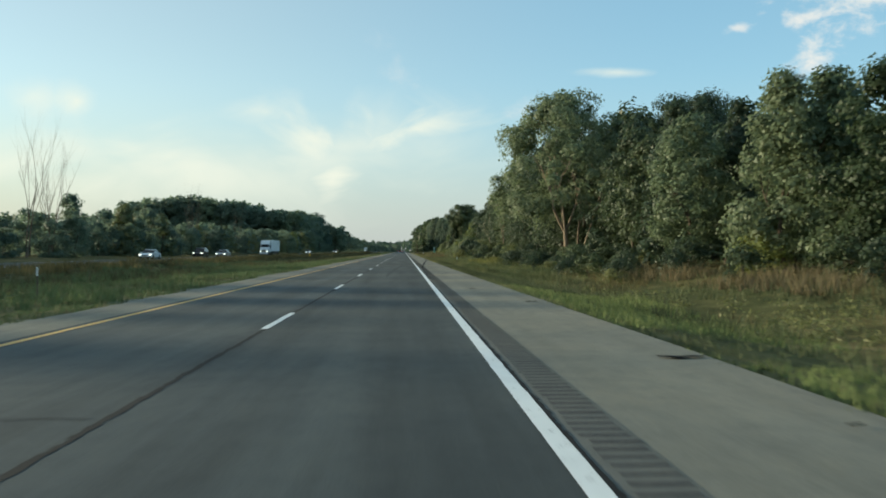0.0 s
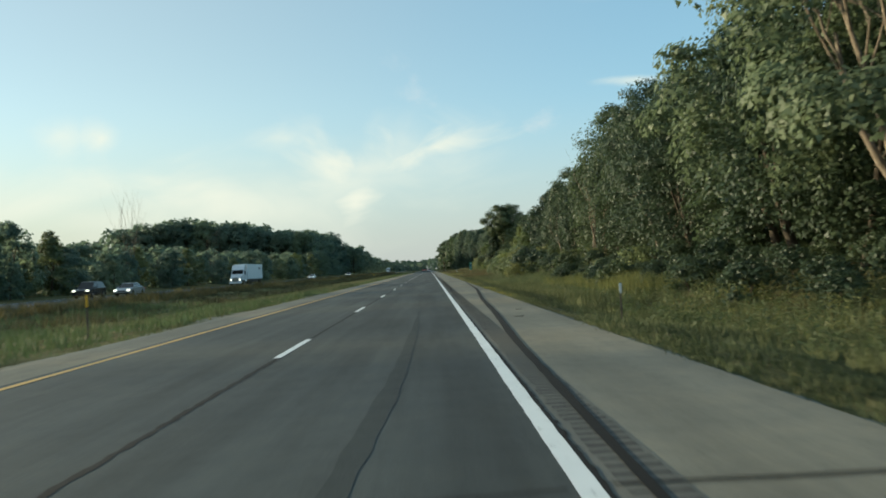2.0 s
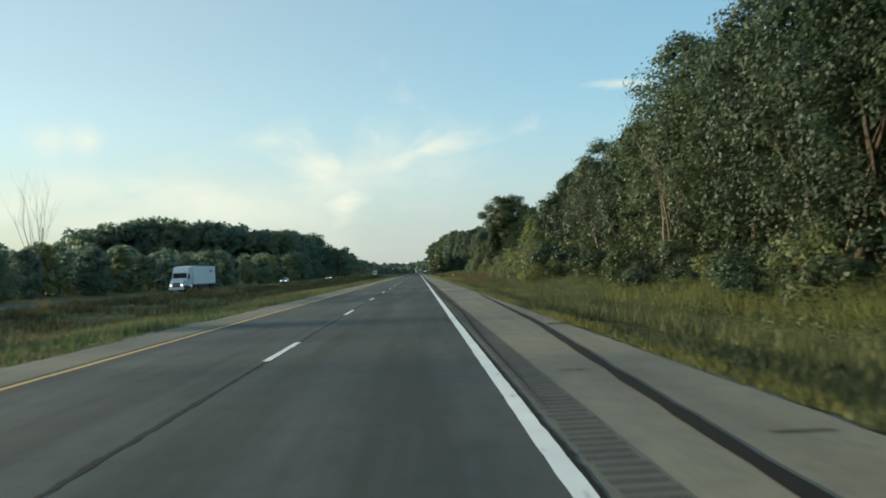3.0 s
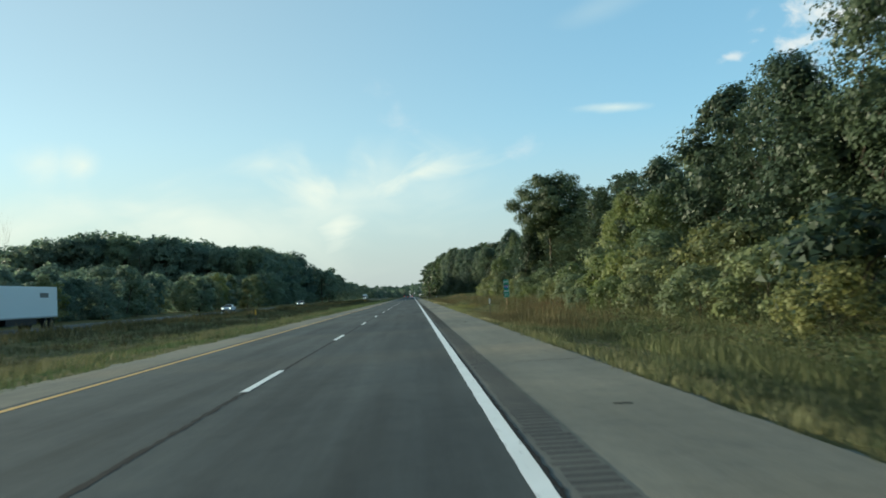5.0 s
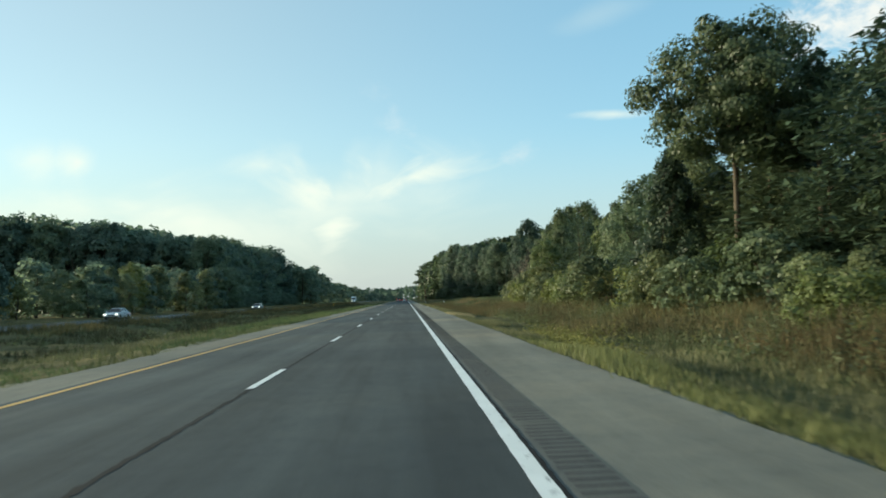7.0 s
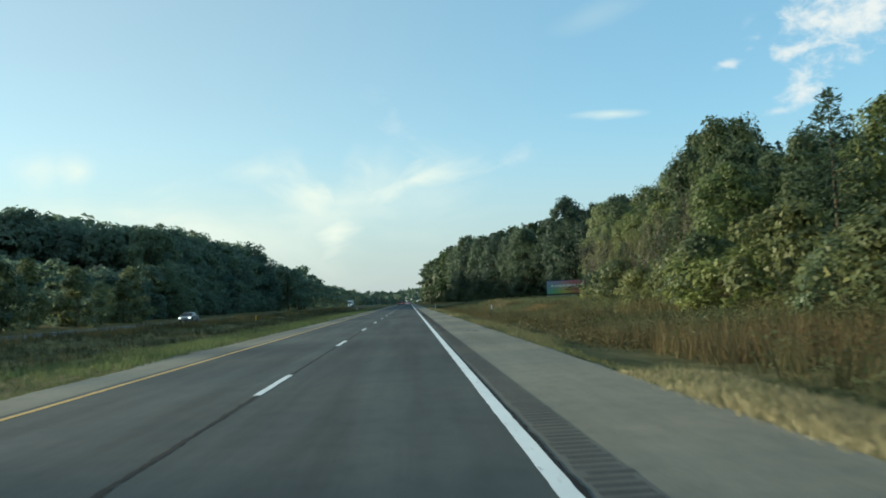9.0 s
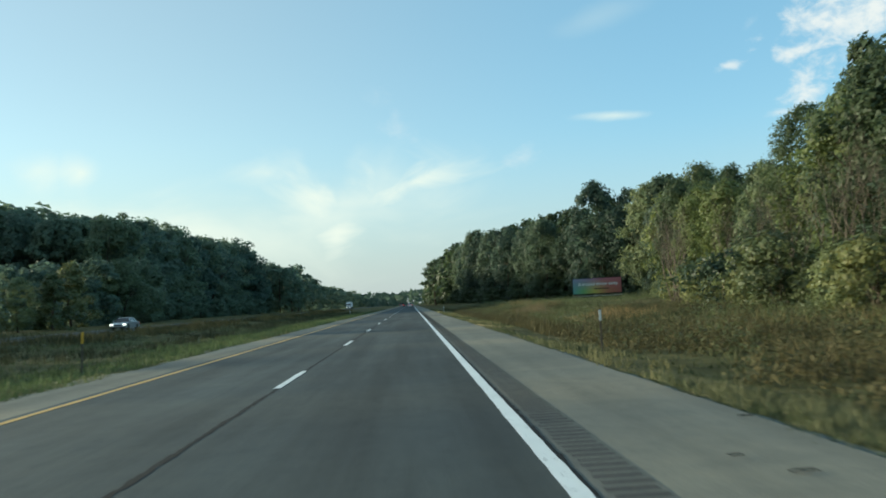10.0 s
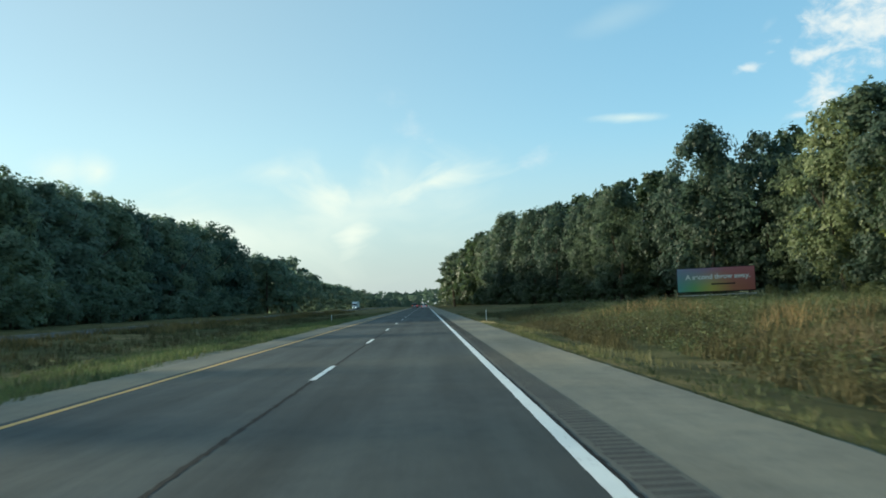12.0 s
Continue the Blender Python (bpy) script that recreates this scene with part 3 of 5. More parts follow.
# ---- trees ----
def leaf_blades(rng, pos, nrm, length, width):
    """Three-cornered leaves of uneven shape at pos, facing nrm."""
    k = len(pos)
    nrm = nrm / np.linalg.norm(nrm, axis=1, keepdims=True)
    r = rng.normal(size=(k, 3))
    t = np.cross(nrm, r)
    t /= np.linalg.norm(t, axis=1, keepdims=True) + 1e-9
    b = np.cross(nrm, t)
    s = rng.uniform(0.6, 1.4, (k, 1))
    l, w = t * length * s / 2, b * width * s / 2
    v = np.stack([pos - l + w * rng.uniform(0.5, 1.3, (k, 1)), pos - l * rng.uniform(0.4, 1.0, (k, 1)) - w, pos + l], 1).reshape(-1, 3)
    return v, np.arange(k * 3).reshape(-1, 3)


def unit(rng, k):
    d = rng.normal(size=(k, 3))
    return d / np.linalg.norm(d, axis=1, keepdims=True)


def crown_points(rng, height, radius, base, clumps, per, shape, clump_r, hole=0.0):
    """Leaf places and facings: clumps of leaves on the outside of a crown."""
    u = rng.uniform(0, 1, clumps) ** 0.9
    if shape == "dome":
        prof = np.sqrt(np.clip(1 - (np.clip((u - 0.25) / 0.75, -1, 1)) ** 2, 0.02, 1)) * np.where(u < 0.25, 0.72 + 1.1 * u, 1)
    elif shape == "oval":
        prof = np.sin(np.pi * np.clip(u * 0.92 + 0.06, 0, 1)) ** 0.7
    else:                                            # column, full to the ground
        prof = np.clip(1.05 - u ** 2.2, 0.12, 1) * (0.85 + 0.15 * np.sin(u * 9))
    a = rng.uniform(0, 2 * np.pi, clumps)
    q = np.sqrt(rng.uniform(0.28, 1.0, clumps))
    lump = 1 + 0.16 * np.sin(3 * a + rng.uniform(0, 6)) + 0.12 * np.sin(5 * a + 4 * u)
    rr = radius * prof * q * lump
    c = np.stack([rr * np.cos(a), rr * np.sin(a), base + u * (height - base) * (1 + 0.022 * rng.normal(size=clumps))], 1)
    if hole:
        keep = rng.uniform(0, 1, clumps) > hole
        c = c[keep]
    cr = clump_r * rng.uniform(0.6, 1.35, len(c))
    d = unit(rng, len(c) * per)
    d[:, 2] = np.where(d[:, 2] < -0.7, -d[:, 2] * 0.6, d[:, 2])
    cc, rc = np.repeat(c, per, 0), np.repeat(cr, per)[:, None]
    pos = cc + d * rc * np.sqrt(rng.uniform(0.25, 1, (len(d), 1))) * np.array([1.0, 1.0, 0.92])
    axis = cc * np.array([1, 1, 0])
    out = axis / (np.linalg.norm(axis, axis=1, keepdims=True) + 0.5)
    nrm = d * 0.7 + out * 0.5 + np.array([0, 0, 0.35]) + rng.normal(0, 0.38, d.shape)
    return pos, nrm, c


def tube(path, radii, seg, v, f):
    b = len(v)
    k = len(path)
    for i, (p, r) in enumerate(zip(path, radii)):
        d = (path[min(i + 1, k - 1)] - path[max(i - 1, 0)]).normalized()
        s = d.orthogonal().normalized()
        q = d.cross(s)
        for j in range(seg):
            a = 2 * math.pi * j / seg
            v.append(tuple(p + (s * math.cos(a) + q * math.sin(a)) * r))
    for i in range(k - 1):
        for j in range(seg):
            f.append((b + i * seg + j, b + i * seg + (j + 1) % seg, b + (i + 1) * seg + (j + 1) % seg, b + (i + 1) * seg + j))


def grow(rnd, v, f, start, way, length, radius, depth, spread, seg=6, kids=(2, 4), up=0.25):
    """A limb that bends, thins and forks."""
    n = 5 if depth else 4
    path, radii, d = [start], [radius], way.normalized()
    for i in range(n):
        d = (d + Vector((rnd.gauss(0, 0.10), rnd.gauss(0, 0.10), rnd.gauss(0, 0.05) + 0.04))).normalized()
        path.append(path[-1] + d * length / n)
        radii.append(radius * (1 - 0.62 * (i + 1) / n))
    tube(path, radii, max(3, seg), v, f)
    if depth <= 0:
        return
    for i in range(rnd.randint(*kids)):
        at = rnd.uniform(0.45, 1.0)
        k = min(int(at * n), n - 1)
        p = path[k].lerp(path[k + 1], at * n - k)
        a = rnd.uniform(0, 2 * math.pi)
        side = Vector((math.cos(a), math.sin(a), rnd.uniform(-0.1, 0.5)))
        nd = (d * (1 - spread) + side * spread + Vector((0, 0, up))).normalized()
        grow(rnd, v, f, p, nd, length * rnd.uniform(0.5, 0.75), radii[k] * 0.62, depth - 1, spread, seg - 1, kids, up)


def wood_mesh(name, seed, height, radius, mat, depth=2, spread=0.5, stems=1, lean=0.05, kids=(2, 4), seg=7, up=0.25):
    rnd = random.Random(seed)
    v, f = [], []
    for s in range(stems):
        a = rnd.uniform(0, 6.28)
        off = Vector((math.cos(a), math.sin(a), 0)) * (0.0 if stems == 1 else radius * 1.3)
        way = Vector((math.cos(a) * lean, math.sin(a) * lean, 1))
        grow(rnd, v, f, off + Vector((0, 0, -0.3)), way, height, radius * rnd.uniform(0.8, 1.1), depth, spread, seg, kids, up)
    return mesh(name, v, np.array(f), mat, True)


def broadleaf(seed, height, radius, base, clumps, per, leaf, shape, mat, bark, clump_r, label, category="tree", hole=0.0, trunk_r=None, stems=1, depth=2, seg=6):
    rng = np.random.default_rng(seed)
    pos, nrm, _ = crown_points(rng, height - clump_r * 1.0, radius - clump_r * 0.5, base, clumps, per, shape, clump_r, hole)
    v, f = leaf_blades(rng, pos, nrm, leaf, leaf * 0.85)
    ob = root("tree" if category == "tree" else "shrub")
    attach("trunk", wood_mesh("trunk", seed, height * (0.44 if depth == 2 else 0.55), trunk_r or 0.018 * height, bark, depth, 0.55, stems, 0.05, (2, 3), seg), ob)
    attach("crown", mesh("crown", v, f, mat), ob)
    return tagged(ob, label, category)


def conifer(seed, height, radius, whorls, per, label):
    rng = np.random.default_rng(seed)
    pos, nrm = [], []
    for z in np.linspace(0.06, 0.99, whorls):
        n = int(7 - 3 * z)
        for a in rng.uniform(0, 2 * np.pi) + np.arange(n) * 2 * np.pi / n + rng.normal(0, 0.2, n):
            r = radius * (1.04 - z ** 2.4) ** 0.8 * rng.uniform(0.7, 1.15)
            k = max(8, int(per * (0.25 + r / radius)))
            q = np.sqrt(rng.uniform(0.04, 1, k))
            side = rng.normal(0, 0.24 * r + 0.12, k) * q
            x = np.cos(a) * q * r - np.sin(a) * side
            y = np.sin(a) * q * r + np.cos(a) * side
            zz = z * height + 0.10 * r * q ** 2 * 2 - 0.22 * r * q + rng.normal(0, 0.22, k)
            pos.append(np.stack([x, y, zz], 1))
            nrm.append(np.stack([rng.normal(0, 0.5, k), rng.normal(0, 0.5, k), np.full(k, 1.0)], 1))
    v, f = leaf_blades(rng, np.concatenate(pos), np.concatenate(nrm), 0.50, 0.22)
    ob = root("pine_tree")
    rnd = random.Random(seed)
    tv, tf = [], []
    tube([Vector((0, 0, -0.3)), Vector((0.03, 0, height * 0.5)), Vector((0, 0.04, height * 0.97))], [0.22, 0.13, 0.02], 7, tv, tf)
    for i in range(14):
        zz, a = height * rnd.uniform(0.08, 0.75), rnd.uniform(0, 6.28)
        grow(rnd, tv, tf, Vector((0, 0, zz)), Vector((math.cos(a), math.sin(a), 0.05)), radius * 0.7 * (1 - zz / height), 0.045, 0, 0.5, 4)
    attach("trunk", mesh("trunk", tv, np.array(tf), M_BARK, True), ob)
    attach("crown", mesh("crown", v, f, M_NEEDLE), ob)
    return tagged(ob, label, "tree")


def bare_tree(seed, height, radius, mat, label, stems=1, depth=3):
    ob = root("dead_tree")
    attach("trunk", wood_mesh("trunk", seed, height * 0.7, radius, mat, depth, 0.42, stems, 0.12, (2, 4), 6, 0.5), ob)
    return tagged(ob, label, "dead tree")


class Kind:
    """One built thing that is set down many times; the first place takes the built one itself."""

    def __init__(self, ob, height):
        self.ob, self.h, self.used = ob, height, False

    def put(self, x, y, height, turn, width=1.0, group="", sink=0.0):
        s = height / self.h
        m = Matrix.Translation((x, y, ground_z(x, y) - sink)) @ Matrix.Rotation(radians(turn), 4, "Z") @ Matrix.Diagonal((s * width, s * width, s, 1))
        if self.used:
            k = self.ob0.scale
            ob = copy_thing(self.ob0, m @ Matrix.Diagonal((1 / k[0], 1 / k[1], 1 / k[2], 1)))
        else:
            ob, self.used = self.ob, True
            self.ob0 = ob
            ob.matrix_basis = m
        if group:
            ob["group"] = group
        return ob


def stand(name, label, trees, leaf_mat, seed):
    """A whole stand of trees too deep or too far to tell apart: one mesh of crowns and stems."""
    rng = np.random.default_rng(seed)
    forms, tall, inner = [], [], []
    for shape in ("dome", "oval", "column"):
        pos, nrm, _ = crown_points(rng, 13.0, 4.3, 0.6, 28, 30, shape, 1.65)
        forms.append(leaf_blades(rng, pos, nrm, 1.0, 0.85))
        pos, nrm, _ = crown_points(rng, 13.3, 4.4, 0.6, 44, 36, shape, 1.2)
        tall.append(leaf_blades(rng, pos, nrm, 0.72, 0.6))
        pos, nrm, _ = crown_points(rng, 13.0, 4.2, 0.6, 34, 30, shape, 1.7)
        inner.append(leaf_blades(rng, pos, nrm, 0.8, 0.66))
    vs, fs, count = [], [], 0
    stems = [[], []]
    for x, y, h, w in trees:
        v, f = (inner if w == 1.5 else tall if h > 19 and y < 640 and -85 < x else forms)[rng.integers(3)]
        a = rng.uniform(0, 6.28)
        ca, sa_ = math.cos(a), math.sin(a)
        k, z = h / 14, ground_z(x, y)
        q = np.stack([(v[:, 0] * ca - v[:, 1] * sa_) * k * w + x, (v[:, 0] * sa_ + v[:, 1] * ca) * k * w + y, v[:, 2] * k + z], 1)
        vs.append(q), fs.append(f + count)
        count += len(v)
        tube([Vector((x, y, z - 0.3)), Vector((x, y, z + h * 0.35)), Vector((x + 0.2, y, z + h * 0.75))], [0.02 * h, 0.015 * h, 0.006 * h], 4, *stems)
    tv, tf = np.array(stems[0]), np.array(stems[1]) + count
    tf = np.concatenate([tf[:, [0, 1, 2]], tf[:, [0, 2, 3]]])
    me = mesh(name, np.concatenate(vs + [tv]), np.concatenate(fs + [tf]), leaf_mat)
    me.materials.append(M_BARK)
    idx = np.zeros(len(me.polygons), np.int32)
    idx[len(idx) - len(tf):] = 1
    me.polygons.foreach_set("material_index", idx)
    return tagged(new(name, me), label, "woodland", kind="stuff")


EDGE_LABEL = "tall broadleaf tree in dense green summer leaf at the wood's edge"
EDGE = [Kind(broadleaf(100 + i, 14, 4.5, b, 138, 90, 0.285, s, mt, M_BARK, 1.0, lb), 14) for i, (b, s, mt, lb) in enumerate([
    (0.8, "column", M_LEAF, EDGE_LABEL),
    (1.6, "dome", M_LEAF, EDGE_LABEL),
    (1.0, "oval", M_LEAF_PALE, "broadleaf tree with pale grey-green leaves at the wood's edge"),
    (0.7, "column", M_LEAF_PALE, "broadleaf tree with pale grey-green leaves at the wood's edge"),
    (1.4, "dome", M_LEAF_GOLD, "broadleaf tree with yellowing leaves at the wood's edge"),
    (1.2, "column", M_LEAF_SHADE, "tall oak in dense shade-darkened leaf at the wood's edge"),
    (2.0, "dome", M_LEAF_SHADE, "tall oak in dense shade-darkened leaf at the wood's edge"),
])]
MID = [Kind(broadleaf(200 + i, 14, 4.8, 4.5, 60, 62, 0.44, s, mt, M_BARK, 1.3, "broadleaf tree standing deeper in the dark wood", depth=1, seg=5), 14) for i, (s, mt) in enumerate([("dome", M_LEAF_SHADE), ("oval", M_LEAF), ("dome", M_LEAF_SHADE)])]
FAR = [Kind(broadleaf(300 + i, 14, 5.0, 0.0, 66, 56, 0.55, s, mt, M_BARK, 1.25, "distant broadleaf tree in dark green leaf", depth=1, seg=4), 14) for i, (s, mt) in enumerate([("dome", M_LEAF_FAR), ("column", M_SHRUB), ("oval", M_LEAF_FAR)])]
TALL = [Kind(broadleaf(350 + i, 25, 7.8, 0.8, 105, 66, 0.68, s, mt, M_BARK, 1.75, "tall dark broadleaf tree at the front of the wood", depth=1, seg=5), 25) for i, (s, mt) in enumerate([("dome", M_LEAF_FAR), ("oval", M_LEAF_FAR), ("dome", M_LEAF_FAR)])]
TALL_SUNNY = [Kind(broadleaf(360 + i, 25, 7.8, 0.8, 112, 70, 0.62, s, M_LEAF_DARK, M_BARK, 1.75, "tall green broadleaf tree standing where the wood swings in", depth=1, seg=5), 25) for i, s in enumerate(("dome", "oval"))]
OAK = [Kind(broadleaf(370 + i, 20, 6.3, b, 215, 88, 0.27, s, mt, M_BARK, 1.3, "tall dark oak in dense leaf at the wood's edge"), 20) for i, (b, s, mt) in enumerate([(2.5, "dome", M_LEAF_SHADE), (1.2, "oval", M_LEAF_SHADE), (2.0, "dome", M_LEAF)])]
PINE = [Kind(conifer(400 + i, 14, 4.4, 22, 44, "dark green white pine with layered drooping boughs"), 14) for i in range(2)]
SHRUB = [Kind(broadleaf(500 + i, 3.0, 2.0, 0.15, 32, 40, 0.22, "dome", mt, M_BARK, 0.62, lb, "shrub", 0, 0.04, 2, 1, 4), 3.0) for i, (mt, lb) in enumerate([
    (M_SHRUB, "dense olive green shrub in front of the wood"),
    (M_SHRUB, "dense olive green shrub in front of the wood"),
    (M_LEAF_PALE, "pale-leaved shrub in front of the wood"),
    (M_LEAF_GOLD, "yellowing bushy shrub in front of the wood"),
    (M_LEAF_SHADE, "shrub with shade-darkened leaves below the wood"),
])]
FINE = [Kind(broadleaf(550 + i, 4.0, 2.5, 0.15, 52, 68, 0.2, "dome", mt, M_BARK, 0.62, lb, "shrub", 0.05, 0.04, 3, 1, 4), 4.0) for i, (mt, lb) in enumerate([
    (M_SHRUB, "bushy olive shrub on the verge"),
    (M_LEAF_PALE, "bushy pale-leaved shrub on the verge"),
    (M_LEAF_GOLD, "bushy yellowing shrub on the verge"),
])]
DEAD_GREY = Kind(bare_tree(11, 12, 0.14, M_DEAD, "bare grey dead tree with thin upright branches", 4, 3), 12)
SNAG = Kind(bare_tree(23, 14, 0.11, M_DEAD, "bare leafless snag standing above the scrub", 2), 14)
PALE_STEM = Kind(bare_tree(37, 11, 0.17, M_BARK_PALE, "slender pale-barked trunk with bare forks", 2, 2), 11)


def place_right_wood():
    rnd = random.Random(5)
    hy = [28, 40, 65, 85, 100, 120, 145, 165, 186, 206, 214, 223, 234, 242, 262, 292, 316, 331, 345, 368, 390, 410, 432, 455, 480]
    hz = [9.5, 10, 12.5, 15.5, 17.5, 20, 21.5, 18.5, 15.5, 14.2, 13.4, 11.6, 9.4, 11.2, 12.0, 12.2, 11.6, 10.4, 14.0, 13.8, 15, 16.5, 19.5, 20.5, 22]
    ey = [28, 100, 125, 140, 170, 190, 250, 300, 345, 390, 425, 445, 464, 480]
    ex = [22, 23, 22, 23, 23.5, 22.5, 23.5, 25, 26.5, 33.5, 41, 45.5, 50, 51]
    back = []
    y = 30.0
    while y < 480:
        h = float(np.interp(y, hy, hz)) * rnd.uniform(0.80, 1.07)
        x = float(np.interp(y, ey, ex)) + rnd.uniform(-1.9, 1.6)
        skip = 85 < y < 101 or 249 < y < 263
        if not skip:
            # Leaf tone by stretch: sunlit runs get pale kinds, shaded runs deep ones.
            pick = rnd.choices(EDGE, (2, 2, 5, 5, 0.5, 0.5, 0.5) if y < 78 else (1, 1, 0.4, 0.4, 0.4, 5, 5) if y < 185 else (2, 2, 3, 3, 1, 4, 4) if y < 300 else (2, 2, 5, 4, 1.3, 2, 2))[0]
            if 236 < y < 250 or 262 < y < 280:
                pick = rnd.choice(PINE + EDGE[:1])
            tall = h > 14.5
            # Paler kinds from 398 to 430 carry the sunlit stretch in their leaf colour.
            kind = EDGE[(2, 1, 3, 4)[int(y * 7) % 4]] if 398 < y < 430 else TALL_SUNNY[int(y) % 2] if y > 400 else OAK[(0, 1, 0, 2)[int(y * 7) % 4]] if tall and y > 92 else pick
            kind.put(x, y, h, rnd.uniform(0, 360), rnd.uniform(0.86, 1.2), "right-hand wood")
        kind = rnd.choice(MID if rnd.random() > 0.12 else PINE)
        kind.put(x + 6.5 + rnd.uniform(-1.5, 1.5), y + rnd.uniform(-2, 2), h * rnd.uniform(0.92, 1.05), rnd.uniform(0, 360), rnd.uniform(0.95, 1.2), "right-hand wood")
        if rnd.random() < 0.55:
            back.append((x + 13 + rnd.uniform(-1.5, 1.5), y + rnd.uniform(-2, 2), h * rnd.uniform(0.92, 1.05), 1.25))
        y += rnd.uniform(5.4, 7.4)
    # the edge swings back towards the road far ahead
    y = 484.0
    while y < 980:
        e = float(np.interp(y, [484, 500, 560, 640, 700, 740, 980], [38, 30, 22, 18.5, 16, 14.5, 13]))
        h = float(np.interp(y, [484, 500, 560, 600, 735, 860, 980], [24.5, 22, 23.5, 25, 25.5, 23, 18]))
        for k in range(3):
            at = (e + 4 + k * 8 + rnd.uniform(-2, 2), y + rnd.uniform(-3, 3), h * rnd.uniform(0.86, 1.06))
            if k == 0 and y < 640:
                TALL_SUNNY[rnd.randrange(2)].put(*at, rnd.uniform(0, 360), rnd.uniform(0.8, 1.0), "right-hand wood")
            else:
                back.append((*at, 1.0))
        y += 8.5
    for y in np.arange(484, 640, 6.0):
        back.append((float(np.interp(y, [484, 500, 560, 640], [38, 30, 22, 17])) + rnd.uniform(-1, 1), y, rnd.uniform(3.0, 5.5), 1.7))
    # the wood's depth behind the roadside rows
    for y in np.arange(30, 480, 10.0):
        for k in range(2):
            e = float(np.interp(y, ey, ex))
            back.append((e + 22 + k * 10 + rnd.uniform(-2, 2), y + rnd.uniform(-3, 3), float(np.interp(y, hy, hz)) * rnd.uniform(0.85, 0.98), 1.5))
    stand("deep_wood", "deep green woodland behind the roadside trees", back, M_LEAF, 61)


place_right_wood()


def feature_cottonwood():
    """The great pale-barked tree with forking limbs that overhangs the verge."""
    rng = np.random.default_rng(71)
    pos, nrm, _ = crown_points(rng, 18.2, 9.0, 4.6, 190, 230, "dome", 1.25, 0.2)
    low = pos[:, 2] < 6.5
    keep = ~(low & (pos[:, 0] < 2.5) & (np.abs(pos[:, 1]) < 3.0))
    v, f = leaf_blades(rng, pos[keep], nrm[keep], 0.27, 0.23)
    ob = root("cottonwood_tree", Matrix.Translation((18.3, 92.4, ground_z(18.3, 92.4))))
    rnd = random.Random(3)
    tv, tf = [], []
    tube([Vector(p) for p in ((0, 0, -0.4), (0.02, 0, 1.2), (-0.08, 0, 2.6), (-0.15, 0.1, 4.0))], [0.44, 0.31, 0.26, 0.23], 10, tv, tf)
    for way, ln, r in (((-0.55, 0.0, 1.0), 8.5, 0.19), ((0.0, 0.2, 1.0), 10.5, 0.19), ((-0.2, -0.3, 1.0), 9.0, 0.14), ((0.42, 0.1, 1.0), 8.5, 0.17)):
        grow(rnd, tv, tf, Vector((-0.12, 0.05, 3.2)), Vector(way), ln * 0.8, r, 2, 0.5, 7, (2, 4), 0.3)
    attach("trunk", mesh("trunk", tv, np.array(tf), M_BARK_PALE, True), ob, "pale ochre forking trunk and limbs")
    sv, sf = [], []
    grow(rnd, sv, sf, Vector((1.6, 0.6, -0.3)), Vector((-0.1, 0, 1)), 7.0, 0.15, 1, 0.4, 7, (2, 3), 0.4)
    grow(rnd, sv, sf, Vector((1.7, 0.7, -0.3)), Vector((0.22, 0.1, 1)), 8.0, 0.17, 1, 0.4, 7, (2, 3), 0.4)
    attach("side_stem", mesh("side_stem", sv, np.array(sf), M_BARK_PALE, True), ob)
    attach("crown", mesh("crown", v, f, M_LEAF_PALE), ob)
    tagged(ob, "large pale-barked cottonwood with forked trunk overhanging the verge", "tree")


# taller crowns that rise behind the roadside row
for i, (x, y, h) in enumerate(((33, 99, 20.6), (29, 106, 19.5), (40, 107, 22.5), (39, 85, 17.8), (30, 82, 15.2), (34, 92, 19.0), (32, 271, 17.0), (37.7, 274.6, 19.7), (42, 272, 20.8), (29.5, 346, 15.7), (28.5, 353, 15.8), (41, 444, 19.5), (48, 437, 21.4), (16.3, 263, 9.8), (18.6, 266, 10.6))):
    (OAK[i % 2] if y < 200 else EDGE[(1, 5, 2)[i % 3]]).put(x, y, h, i * 71 % 360, 1.0 if y < 200 else 0.9, "right-hand wood")
TALL_SUNNY[0].put(40.5, 481.0, 25.6, 15, 0.85, "right-hand wood")
TALL_SUNNY[1].put(47.0, 477.0, 23.6, 95, 0.9, "right-hand wood")
PINE[1].put(40.5, 356.0, 15.4, 30, 0.75, "right-hand wood")
PINE[0].put(43.5, 359.0, 15.0, 130, 0.7, "right-hand wood")


